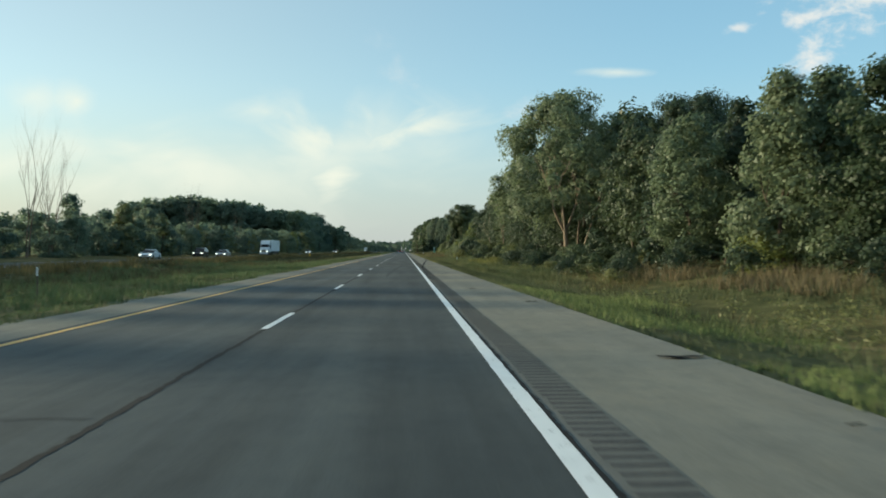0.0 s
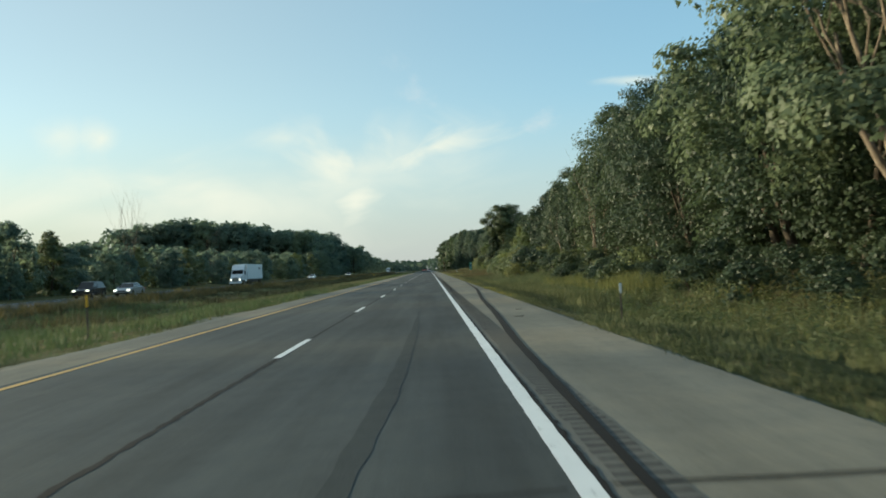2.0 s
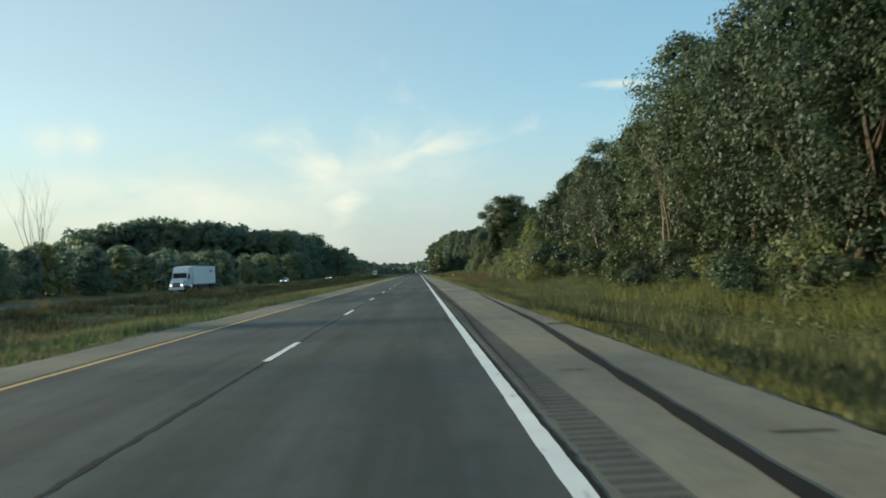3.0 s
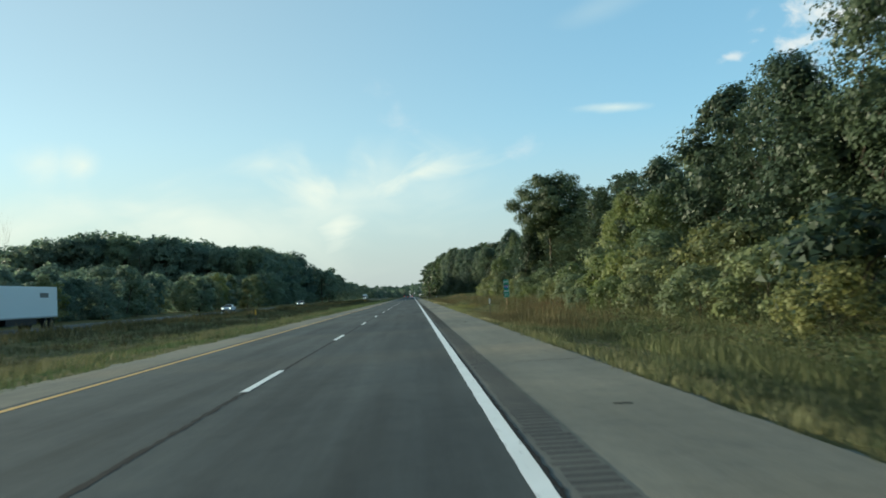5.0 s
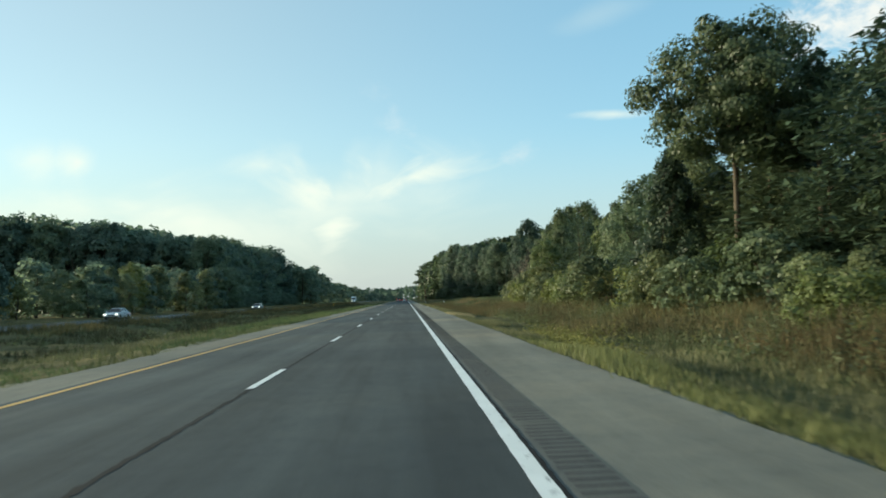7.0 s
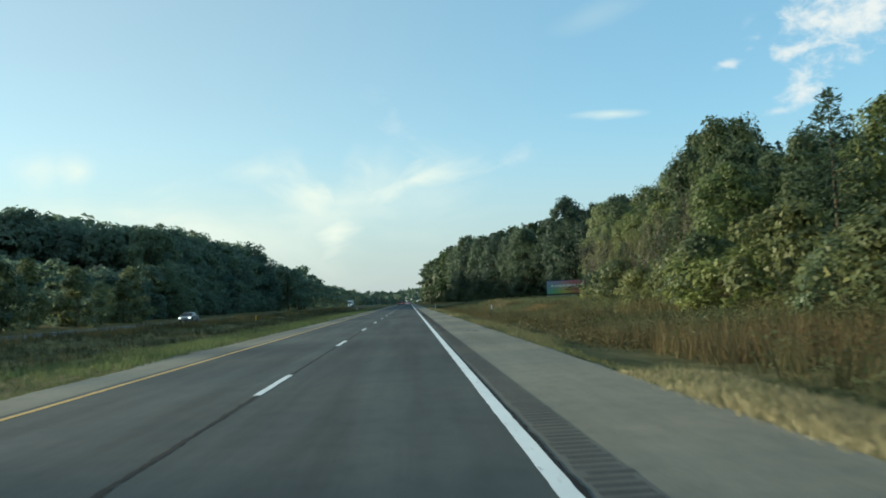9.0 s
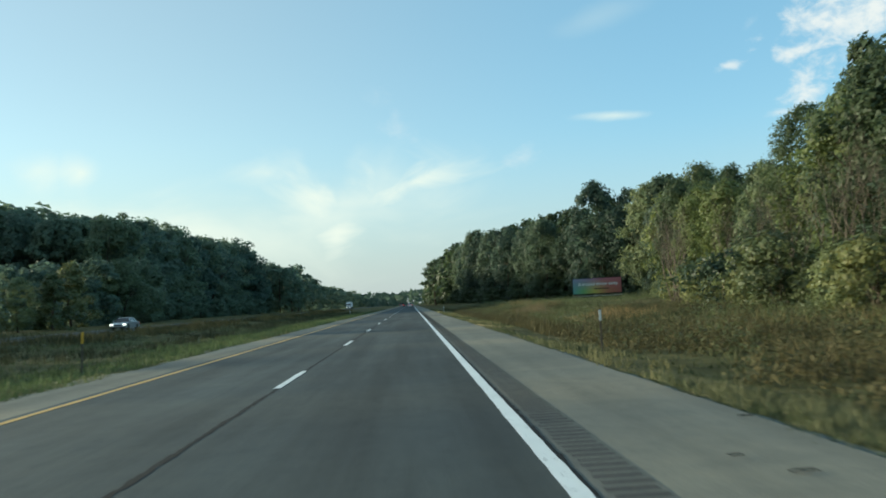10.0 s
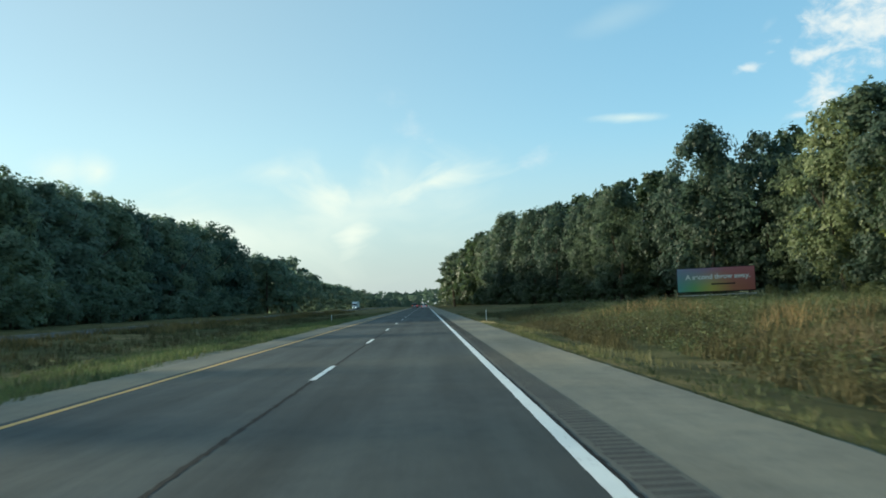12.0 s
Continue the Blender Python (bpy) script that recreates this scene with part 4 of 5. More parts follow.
def feature_limb_tree():
    """A tree leaning out from the wood's far corner, its boughs in separate leafy tiers."""
    rng = np.random.default_rng(74)
    rnd = random.Random(12)
    at = (11.5, 694.0)
    tv, tf = [], []
    tube([Vector(p) for p in ((0, 0, -0.4), (-0.3, 0, 4), (-0.6, 0, 9), (-1.4, 0, 14), (-2.4, 0, 18))], [0.5, 0.4, 0.32, 0.22, 0.08], 7, tv, tf)
    pos, nrm = [], []
    for x, z, r in ((-5.6, 10.6, 1.5), (-4.3, 10.9, 1.2), (-3.2, 17.0, 2.0), (-4.4, 15.2, 1.5), (-1.8, 19.2, 1.9), (-2.6, 13.2, 1.5), (0.6, 20.6, 2.2), (0.8, 16.0, 2.4), (1.6, 12.0, 2.6), (-0.6, 8.0, 1.6), (2.2, 7.0, 2.6), (2.0, 3.0, 2.4)):
        grow(rnd, tv, tf, Vector((-0.4, 0, z - 2.0 if z > 4 else z)), Vector((x, rnd.uniform(-1, 1), 2.0)), abs(x) + 0.6, 0.12, 0, 0.5, 4)
        d = unit(rng, int(190 * r))
        q = d * r * np.sqrt(rng.uniform(0.1, 1, (len(d), 1))) * np.array([1.1, 1.2, 0.62])
        q = q * (1 + 0.25 * np.sin(4 * np.arctan2(q[:, 2:3], q[:, :1]) + x))
        pos.append(q + np.array([x, rng.uniform(-1, 1), z])), nrm.append(d + rng.normal(0, 0.5, d.shape))
    v, f = leaf_blades(rng, np.concatenate(pos), np.concatenate(nrm), 0.5, 0.4)
    ob = root("tree", Matrix.Translation((at[0], at[1], ground_z(*at))))
    attach("trunk", mesh("trunk", tv, np.array(tf), M_BARK, True), ob)
    attach("crown", mesh("crown", v, f, M_LEAF_DARK), ob)
    tagged(ob, "tree leaning out of the wood with tiered leafy boughs", "tree", "right-hand wood")


feature_limb_tree()


def feature_round_tree():
    """The tall oak with a rounded crown above a bare trunk, sky showing through."""
    rng = np.random.default_rng(72)
    k, per = 140, 230
    q = unit(rng, k) * (rng.uniform(0.08, 1, (k, 1)) ** 0.4) * np.array([4.9, 4.9, 4.4]) + np.array([0.5, 0, 11.2])
    q[:, :2] *= 1 + 0.12 * np.sin(3 * np.arctan2(q[:, 1], q[:, 0]))[:, None]
    d = unit(rng, k * per)
    cc = np.repeat(q, per, 0)
    pos = cc + d * np.repeat(rng.uniform(0.7, 1.35, k), per)[:, None] * np.sqrt(rng.uniform(0.2, 1, (k * per, 1))) * np.array([1.1, 1.1, 0.7])
    nrm = d * 0.7 + (cc - np.array([0.5, 0, 10.8])) * 0.12 + rng.normal(0, 0.38, d.shape)
    v, f = leaf_blades(rng, pos, nrm, 0.23, 0.19)
    ob = root("oak_tree", Matrix.Translation((17.9, 257.5, ground_z(17.9, 257.5))))
    rnd = random.Random(8)
    tv, tf = [], []
    tube([Vector(p) for p in ((0, 0, -0.4), (0.0, 0, 2.5), (0.1, 0, 6.5), (0.2, 0.1, 10.5))], [0.22, 0.17, 0.15, 0.13], 9, tv, tf)
    for way, ln in (((-0.5, 0.0, 1.0), 6.0), ((0.1, 0.2, 1.0), 6.5), ((0.5, -0.2, 0.8), 5.5), ((0.0, -0.6, 0.9), 5.0)):
        grow(rnd, tv, tf, Vector((0.12, 0.05, 8.2)), Vector(way), ln * 0.55, 0.14, 2, 0.6, 6, (2, 4), 0.0)
    attach("trunk", mesh("trunk", tv, np.array(tf), M_BARK, True), ob)
    attach("crown", mesh("crown", v, f, M_LEAF_SHADE), ob)
    tagged(ob, "tall oak with rounded crown and sky gaps above the pines", "tree")


feature_cottonwood()
feature_round_tree()
for x, y, h, turn in ((18.6, 151.5, 11, 20), (19.6, 153.5, 9, 200), (20.2, 131, 9, 70), (19.2, 175, 8, 120)):
    PALE_STEM.put(x, y, h, turn, 0.9, "pale stems")
for x, y, h, turn in ((19.2, 338, 6.0, 0), (19.8, 342.5, 6.0, 90), (20.2, 334, 7.0, 40), (19.8, 347, 5.6, 150), (20.6, 351.5, 5.6, 10), (21.0, 358, 5.6, 230), (21.8, 371, 6.2, 300), (22.4, 374.5, 6.8, 130), (23.4, 378, 6.6, 60)):
    DEAD_GREY.put(x, y, h, turn, 0.9, "dead grey trees")
for x, y, h in ((26, 247, 13.6), (23.5, 244, 13), (21.5, 249, 12.5), (22, 260, 9), (27, 256, 12.5), (30, 262, 13), (20.5, 259, 9.5), (19.2, 263, 8), (21.8, 262, 12.5), (22.4, 267, 12), (19.6, 251, 6.5), (16.0, 266, 6.5), (21.6, 255.5, 13), (20.5, 352, 5.5), (21, 338, 7)):
    PINE[int(y) % 2].put(x, y, h, y * 37 % 360, 1.25, "roadside pines")


def place_shrubs():
    rnd = random.Random(17)
    y = 24.0
    while y < 470:
        e = float(np.interp(y, [24, 100, 200, 300, 345, 390, 430, 470], [17, 16.5, 15.5, 15.5, 17, 28, 37, 45]))
        tall = float(np.interp(y, [24, 90, 150, 190, 260, 330, 400, 470], [2.4, 2.2, 2.4, 4.0, 3.2, 4.2, 2.4, 1.4]))
        for k in range(2):
            kind = rnd.choices(FINE, (4, 2, 1.6))[0] if 180 < y < 350 and k == 0 else rnd.choices(SHRUB, (4, 4, 2, 1.5, 3) if y > 180 else (1, 0.7, 0.3, 0.2, 6))[0]
            if k and y > 180 and rnd.random() < 0.5:
                continue
            kind.put(e + k * 2.0 + rnd.uniform(-1.4, 1.4), y + rnd.uniform(-1.5, 1.5), tall * rnd.uniform(0.6, 1.25), rnd.uniform(0, 360), rnd.uniform(0.85, 1.2), "shrubs before the wood", 0.1)
        y += rnd.uniform(3.8, 5.6)


place_shrubs()
EDGE[2].put(19.0, 54.0, 10.2, 20, 1.05, "right-hand wood")
EDGE[3].put(19.3, 41.0, 10.4, 200, 1.0, "right-hand wood")
# Yellowing leaves on these three put the stretch's sunlight into colour.
EDGE[4].put(19.2, 222.0, 9.4, 130, 1.0, "right-hand wood")
EDGE[4].put(18.6, 213.5, 8.0, 250, 1.0, "right-hand wood")
EDGE[4].put(20.2, 230.0, 9.0, 10, 1.0, "right-hand wood")
EDGE[4].put(18.5, 321.5, 8.3, 20, 1.1, "right-hand wood")
EDGE[1].put(22.5, 329.0, 10.6, 80, 0.95, "right-hand wood")
EDGE[0].put(23.4, 335.0, 13.4, 160, 0.9, "right-hand wood")
PINE[0].put(21.8, 316.0, 10.6, 40, 0.9, "roadside pines")
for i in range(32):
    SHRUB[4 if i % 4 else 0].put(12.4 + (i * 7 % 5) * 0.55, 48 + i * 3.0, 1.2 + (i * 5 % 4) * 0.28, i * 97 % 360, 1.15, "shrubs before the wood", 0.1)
for i, (x, y, h) in enumerate(((12.2, 188, 2.6), (11.4, 193, 2.2), (12.8, 197, 3.0), (12.0, 202, 2.4), (11.2, 208, 1.8), (12.6, 224, 2.2), (12.9, 231, 2.0), (12.4, 237, 2.4), (13.0, 183, 3.2), (12.2, 177, 2.4))):
    FINE[(1, 0, 1, 2)[i % 4]].put(x, y, h, i * 67 % 360, 1.1, "shrubs before the wood", 0.1)
for i, (x, y, h) in enumerate(((15.2, 212, 4.6), (15.6, 218.5, 4.8), (15.0, 226, 4.2), (16.2, 206, 5.0))):
    FINE[(2, 1)[i % 2]].put(x, y, h, i * 83, 1.0, "shrubs before the wood", 0.1)
FINE[2].put(14.6, 207.0, 4.2, 70, 1.0, "shrubs before the wood")
FINE[2].put(13.4, 213.0, 2.8, 170, 1.0, "shrubs before the wood")
FINE[1].put(13.0, 219.0, 2.6, 250, 1.1, "shrubs before the wood")


def place_left_side():
    rnd = random.Random(29)
    back = []
    # low scrub and small trees beyond the far carriageway
    y = 60.0
    while y < 480:
        h = float(np.interp(y, [60, 110, 180, 260, 330, 420, 480], [5.0, 6.0, 7.5, 8.2, 8.2, 9.5, 12]))
        for k in range(2):
            x = -50 - k * 9 + rnd.uniform(-3, 3) - (6 if y > 420 else 0)
            hh = h * rnd.uniform(0.75, 1.15) * (1 + 0.05 * k)
            if k == 0:
                (EDGE[2] if y > 330 and rnd.random() < 0.25 else rnd.choice(FAR)).put(x, y + rnd.uniform(-3, 3), hh, rnd.uniform(0, 360), rnd.uniform(1.0, 1.35), "scrub beyond the far carriageway", 0.2)
            else:
                back.append((x, y + rnd.uniform(-3, 3), hh, 1.35))
        y += rnd.uniform(5.5, 8.0)
    for y in np.arange(92, 340, 5.5):
        back.append((-70 + rnd.uniform(-4, 4), y, rnd.uniform(6.5, 9.0) * float(np.interp(y, [92, 160, 340], [0.9, 1.0, 1.25])), 1.3))
    # unseen trees beside and behind the start, added to shade the road
    for y in range(-40, 98, 6):
        back.append((-53 + rnd.uniform(-2, 2), y, rnd.uniform(8.0, 11.8) * (0.95 if y < 45 else 0.8), 1.0))
    for i, y in enumerate((146, 151, 157, 163, 170)):
        FAR[i % 3].put(-50 + (i * 7 % 5) - 2, y, 8.6 + (i * 3 % 4) * 0.35, i * 77, 1.05, "scrub beyond the far carriageway")
    FAR[2].put(-52, 132, 10.2, 40, 0.8, "scrub beyond the far carriageway")
    FAR[0].put(-54, 78, 10.5, 140, 0.9, "scrub beyond the far carriageway")
    # the tall wooded block: its front and its road side are single trees
    for y in np.arange(486, 640, 9.0):
        for x in np.arange(-66, -165, -9.5):
            if y > 540 and x < -90:
                continue
            h = (26.8 + 3.5 * noise.noise((x * 0.02, y * 0.02, 5)) + (4.2 if x < -90 else 0)) * rnd.uniform(0.95, 1.03)
            xx, yy = x + rnd.uniform(-2, 2), y + rnd.uniform(-2, 2)
            if x > -70 or (y < 490 and x > -150):
                TALL[rnd.randrange(3)].put(xx, yy, h, rnd.uniform(0, 360), rnd.uniform(1.05, 1.25), "wooded block")
            else:
                back.append((xx, yy, h, 1.12))
    for x in np.arange(-170, -420, -13.0):
        for k in range(2):
            back.append((x, 520 + k * 12 + rnd.uniform(-4, 4), float(np.interp(x, [-420, -250, -170], [10, 14, 27])), 1.2))
    y = 645.0
    while y < 1300:
        for k in range(3 if y < 720 else 2):
            h = float(np.interp(y, [645, 700, 780, 1300], [22, 16, 15, 11]))
            back.append((-52 - k * 6.5 + rnd.uniform(-3, 3), y + rnd.uniform(-4, 4), h * rnd.uniform(0.85, 1.15), 1.2))
        y += 11
    for y in np.arange(482, 640, 6.0):
        back.append((-57 + rnd.uniform(-2, 2), y, rnd.uniform(4, 7.5), 1.6))
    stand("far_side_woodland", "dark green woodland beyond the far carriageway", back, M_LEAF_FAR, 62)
    for x, y, h, t in ((-51.7, 206, 14, 10), (-55, 212, 12, 100), (-50, 112, 15, 60), (-49.5, 118, 13.5, 150), (-52, 125, 12.5, 250), (-52, 260, 11, 30), (-56, 92, 13, 310)):
        SNAG.put(x, y, h, t, 0.8, "snags")


place_left_side()
for k, x, y, h in ((1, -48, 352, 8.0), (4, -48.5, 364, 9.6), (1, -47.5, 374, 8.6), (0, -49, 341, 6.8), (1, -48, 300, 7.0), (4, -48.5, 268, 6.0)):
    EDGE[k].put(x, y, h, y * 53 % 360, 1.0, "scrub beyond the far carriageway")
for i, (x, y, h) in enumerate(((18.5, 716, 23), (20.5, 694, 24.5), (23, 672, 25))):
    TALL_SUNNY[i % 2].put(x, y, h, i * 111, 1.0, "right-hand wood")


def far_woods():
    """The level line of distant trees round the horizon."""
    rng = np.random.default_rng(91)
    n = 12000
    a = rng.uniform(-42, 42, n)
    d = rng.uniform(1080, 1300, n)
    top = 14.5 + 1.6 * np.sin(a * 0.7) + 1.0 * np.sin(a * 2.3)
    x = d * np.sin(np.radians(a))
    keep = np.abs(x + 18) > 0
    pos = np.stack([x, d * np.cos(np.radians(a)), rng.uniform(0, 1, n) ** 0.8 * top - 1.0], 1)[keep]
    nrm = np.stack([-x[keep] / d[keep], -np.ones(keep.sum()), rng.uniform(0, 1, keep.sum())], 1) + rng.normal(0, 0.4, (keep.sum(), 3))
    v, f = leaf_blades(rng, pos, nrm, 5.5, 4.0)
    tagged(new("far_woods", mesh("far_woods", v, f, M_LEAF_DARK)), "level line of distant dark green woodland", "woodland", kind="stuff")


far_woods()


# ---- grass ----
def tufts(name, x0, x1, y0, y1, count, blades, h0, h1, width, mat, label, seed, patch=0.0, dens=None):
    rng = np.random.default_rng(seed)
    x, y = rng.uniform(x0, x1, count), rng.uniform(y0, y1, count)
    p = np.array([noise.noise((a * 0.22, b * 0.11, seed)) for a, b in zip(x, y)])
    keep = (p > patch) & np.array([(a > edge_right(b) - 0.05) if a > 0 else (a < edge_left(b) + 0.08) for a, b in zip(x, y)])
    x, y, p = x[keep], y[keep], p[keep]
    z = np.array([ground_z(a, b) for a, b in zip(x, y)]) - 0.03
    k = len(x)
    c = np.repeat(np.stack([x, y, z], 1), blades, 0) + rng.normal(0, 0.09, (k * blades, 3)) * np.array([1, 1, 0])
    hh = (rng.uniform(h0, h1, k * blades) * np.repeat(0.5 + 1.0 * np.clip(p + 0.25, 0, 0.9), blades))[:, None]
    a = rng.uniform(0, 2 * np.pi, k * blades)
    side = np.stack([np.cos(a), np.sin(a), np.zeros_like(a)], 1) * width * rng.uniform(0.6, 1.4, (len(a), 1))
    lean = np.concatenate([rng.normal(0, 0.28, (len(a), 2)), np.ones((len(a), 1))], 1) * hh
    v = np.stack([c - side, c + side, c + lean], 1).reshape(-1, 3)
    f = np.arange(len(v)).reshape(-1, 3)
    ob = new(name, mesh(name, v, f, mat))
    return tagged(ob, label, "grass", kind="stuff")


tufts("mown_grass", X_RIGHT + 0.02, 9.0, 0, 480, 12500, 6, 0.05, 0.18, 0.014, M_GRASS, "short mown grass along the shoulder's edge", 41, -0.3)
tufts("tall_weeds", 10.0, 17.0, 4, 62, 2300, 6, 0.2, 0.6, 0.018, M_WEED, "brown and olive weeds on the verge", 42, 0.0)
tufts("tall_weeds", 10.0, 17.0, 62, 190, 4000, 6, 0.2, 0.6, 0.018, M_GRASS, "olive weeds before the wood", 74, 0.0)
tufts("tall_weeds", 6.8, 17.0, 186, 336, 5600, 6, 0.4, 1.05, 0.014, M_WEED, "tall brown and tan weeds on the verge", 48, -0.02)
tufts("tall_weeds", 6.8, 17.0, 336, 480, 5400, 6, 0.3, 0.8, 0.014, M_WEED, "brown and tan weeds on the verge", 70, -0.02)
tufts("rusty_weeds", 6.8, 11.5, 286, 310, 800, 6, 0.35, 0.95, 0.014, M_RUST, "tall rust-brown weeds on the verge", 71, 0.0)
tufts("rusty_weeds", 8.5, 12.5, 206, 236, 700, 6, 0.45, 1.0, 0.016, M_RUST, "rust-brown weeds around the mile sign", 72, -0.1)
tufts("tall_weeds", 5.8, 10.5, 340, 420, 2600, 6, 0.3, 0.75, 0.018, M_UMBER, "tall umber weeds beside the mown strip", 65, -0.1)
tufts("tall_weeds", 4.4, 7.8, 186, 216, 1700, 6, 0.12, 0.42, 0.014, M_WEED, "rank olive grass close to the shoulder", 66, -0.2)
tufts("bleached_grass", 3.68, 4.25, 196, 213, 420, 6, 0.06, 0.2, 0.018, M_SUN_STRAW, "straw fringe at the shoulder's edge, brightened as if sunlit", 69, -0.4)
tufts("dry_grass", X_RIGHT + 0.1, 5.4, 150, 330, 6500, 6, 0.10, 0.28, 0.014, M_DRY, "strip of dry straw-coloured grass beside the shoulder", 49, 0.02)
tufts("bleached_grass", 3.5, 4.5, 345, 440, 3200, 6, 0.05, 0.16, 0.014, M_SUN_STRAW, "scattered straw patches at the shoulder's edge in a painted sunlit tone", 55, 0.3)
tufts("bleached_grass", 3.68, 5.5, 280, 290, 3600, 6, 0.10, 0.26, 0.02, M_SUN_STRAW, "patch of straw grass beside the shoulder, sunlight put into its colour", 54, -0.6)
# Straw blades added here so their paler colour gives the verge its sunlit look.
tufts("dry_grass", 4.2, 10.0, 212, 248, 1500, 6, 0.12, 0.38, 0.014, M_DRY, "patch of dry straw-coloured grass in place of sunlit verge", 53, -0.2)
tufts("dry_grass", X_RIGHT + 0.1, 5.6, 300, 480, 1400, 6, 0.10, 0.26, 0.014, M_DRY, "strip of dry straw-coloured grass beside the shoulder", 52, 0.05)
tufts("green_grass", 7.5, 17.5, 4, 480, 18000, 6, 0.15, 0.5, 0.018, M_GRASS, "rank green grass on the verge", 43, -0.2)
tufts("green_grass", 3.8, 7.5, 36, 186, 6600, 6, 0.08, 0.28, 0.016, M_GRASS, "olive grass beside the shoulder", 75, -0.25)
tufts("yellow_grass", 10.8, 14.5, 104, 140, 1100, 6, 0.5, 1.2, 0.018, M_SUN_WEED, "tall yellow-green grass in a painted sunlit tone", 61, -0.3)
tufts("yellow_grass", 3.75, 5.0, 212, 242, 2400, 6, 0.10, 0.30, 0.016, M_LIME, "yellow-green strip of grass beside the shoulder, brightened as if sunlit", 62, -0.35)
tufts("yellow_grass", 3.7, 4.4, 98, 150, 1000, 6, 0.06, 0.2, 0.014, M_SUN_WEED, "pale yellow-green strip of grass beside the shoulder", 63, -0.1)
tufts("median_grass", -12.5, -7.6, 8, 480, 14000, 6, 0.08, 0.26, 0.016, M_GRASS_GREEN, "fresh green grass along the median shoulder", 64, -0.25)
tufts("green_grass", 3.75, 9.8, 6, 36, 2300, 6, 0.10, 0.32, 0.016, M_GRASS_GREEN, "fresh green grass on the verge", 67, -0.2)
tufts("median_grass", -26.0, -8.0, 24, 130, 7500, 5, 0.2, 0.55, 0.022, M_GRASS_GREEN, "fresh green grass in the median", 68, -0.25)
tufts("tan_reeds", 13.5, 17.0, 28, 60, 520, 7, 0.5, 1.1, 0.02, M_REED, "stand of tan reeds before the wood", 44, -0.1)
tufts("tan_reeds", 9.8, 13.5, 350, 366, 300, 7, 0.4, 0.8, 0.02, M_REED, "sunlit straw-gold weeds on the verge", 73, -0.2)
tufts("tan_reeds", 9.5, 12.5, 377, 391, 240, 7, 0.4, 0.85, 0.02, M_REED, "sunlit straw-gold weeds on the verge", 77, -0.2)
tufts("tan_reeds", 10.5, 16.0, 392, 425, 280, 7, 0.5, 1.0, 0.02, M_REED, "stand of tan reeds on the verge", 45, 0.12)
tufts("median_grass", -24.5, -7.5, 10, 560, 14500, 5, 0.12, 0.36, 0.025, M_GRASS, "green median grass", 46, -0.3)
tufts("median_grass", -14.5, -7.8, 270, 480, 6000, 6, 0.15, 0.42, 0.018, M_GRASS_GREEN, "fresh green grass between the shoulder and the median weeds", 76, -0.3)
tufts("dry_grass", -15.0, -9.0, 95, 260, 5000, 6, 0.12, 0.4, 0.016, M_DRY, "pale straw-coloured grass in the median", 50, 0.0)
tufts("median_weeds", -28.9, -23.5, 40, 640, 9000, 6, 0.5, 0.95, 0.025, M_WEED, "tall weeds along the far carriageway's edge", 56, -0.25)
tufts("mown_grass", -8.4, -7.3, 10, 420, 9000, 5, 0.04, 0.14, 0.014, M_GRASS, "grass creeping over the median shoulder's edge", 57, -0.2)
tufts("edge_grass", 3.35, 4.3, -2, 420, 12000, 5, 0.05, 0.17, 0.013, M_GRASS, "fringe of short grass along the crumbled shoulder", 58, -0.15)
tufts("edge_grass", 3.35, 4.6, -2, 280, 4500, 5, 0.05, 0.16, 0.013, M_DRY, "fringe of dry grass along the crumbled shoulder", 59, 0.05)
tufts("green_grass", 6.2, 11.5, 60, 195, 6500, 6, 0.25, 0.6, 0.016, M_GRASS, "rank olive grass and weeds below the wood", 60, -0.15)
tufts("median_weeds", -28.8, -15.5, 10, 560, 13000, 6, 0.3, 0.7, 0.02, M_WEED, "dry brown weeds in the median", 47, -0.1)


def weed_clumps(name, x0, x1, y0, y1, count, h0, h1, mat, label, seed, patch):
    """Low leafy weeds growing in uneven mounds."""
    rng = np.random.default_rng(seed)
    x, y = rng.uniform(x0, x1, count), rng.uniform(y0, y1, count)
    keep = np.array([noise.noise((a * 0.16, b * 0.07, seed * 1.7)) > patch for a, b in zip(x, y)])
    x, y = x[keep], y[keep]
    per = 46
    d = unit(rng, len(x) * per)
    d[:, 2] = np.abs(d[:, 2])
    h = np.repeat(rng.uniform(h0, h1, len(x)), per)[:, None]
    c = np.repeat(np.stack([x, y, [ground_z(a, b) for a, b in zip(x, y)]], 1), per, 0)
    pos = c + d * h * np.sqrt(rng.uniform(0.2, 1, (len(d), 1))) * np.array([0.9, 0.9, 1.0])
    v, f = leaf_blades(rng, pos, d + rng.normal(0, 0.6, d.shape) + np.array([0, 0, 0.3]), 0.118, 0.056)
    tagged(new(name, mesh(name, v, f, mat)), label, "weeds", kind="stuff")


weed_clumps("leafy_weeds", 7.5, 16.5, 150, 470, 2200, 0.35, 1.1, M_SHRUB, "mounds of leafy olive weeds on the verge", 81, -0.05)
weed_clumps("leafy_weeds", 9.5, 17.0, 10, 150, 600, 0.3, 0.8, M_SHRUB, "mounds of leafy green weeds before the wood", 82, 0.0)
weed_clumps("leafy_weeds", 7.0, 15.5, 62, 190, 1100, 0.25, 0.8, M_LEAF, "mounds of leafy green weeds below the wood", 88, -0.1)
weed_clumps("umber_weeds", 5.9, 10.0, 346, 415, 420, 0.35, 0.9, M_UMBER, "dark umber mounds of weeds on the verge", 89, -0.05)
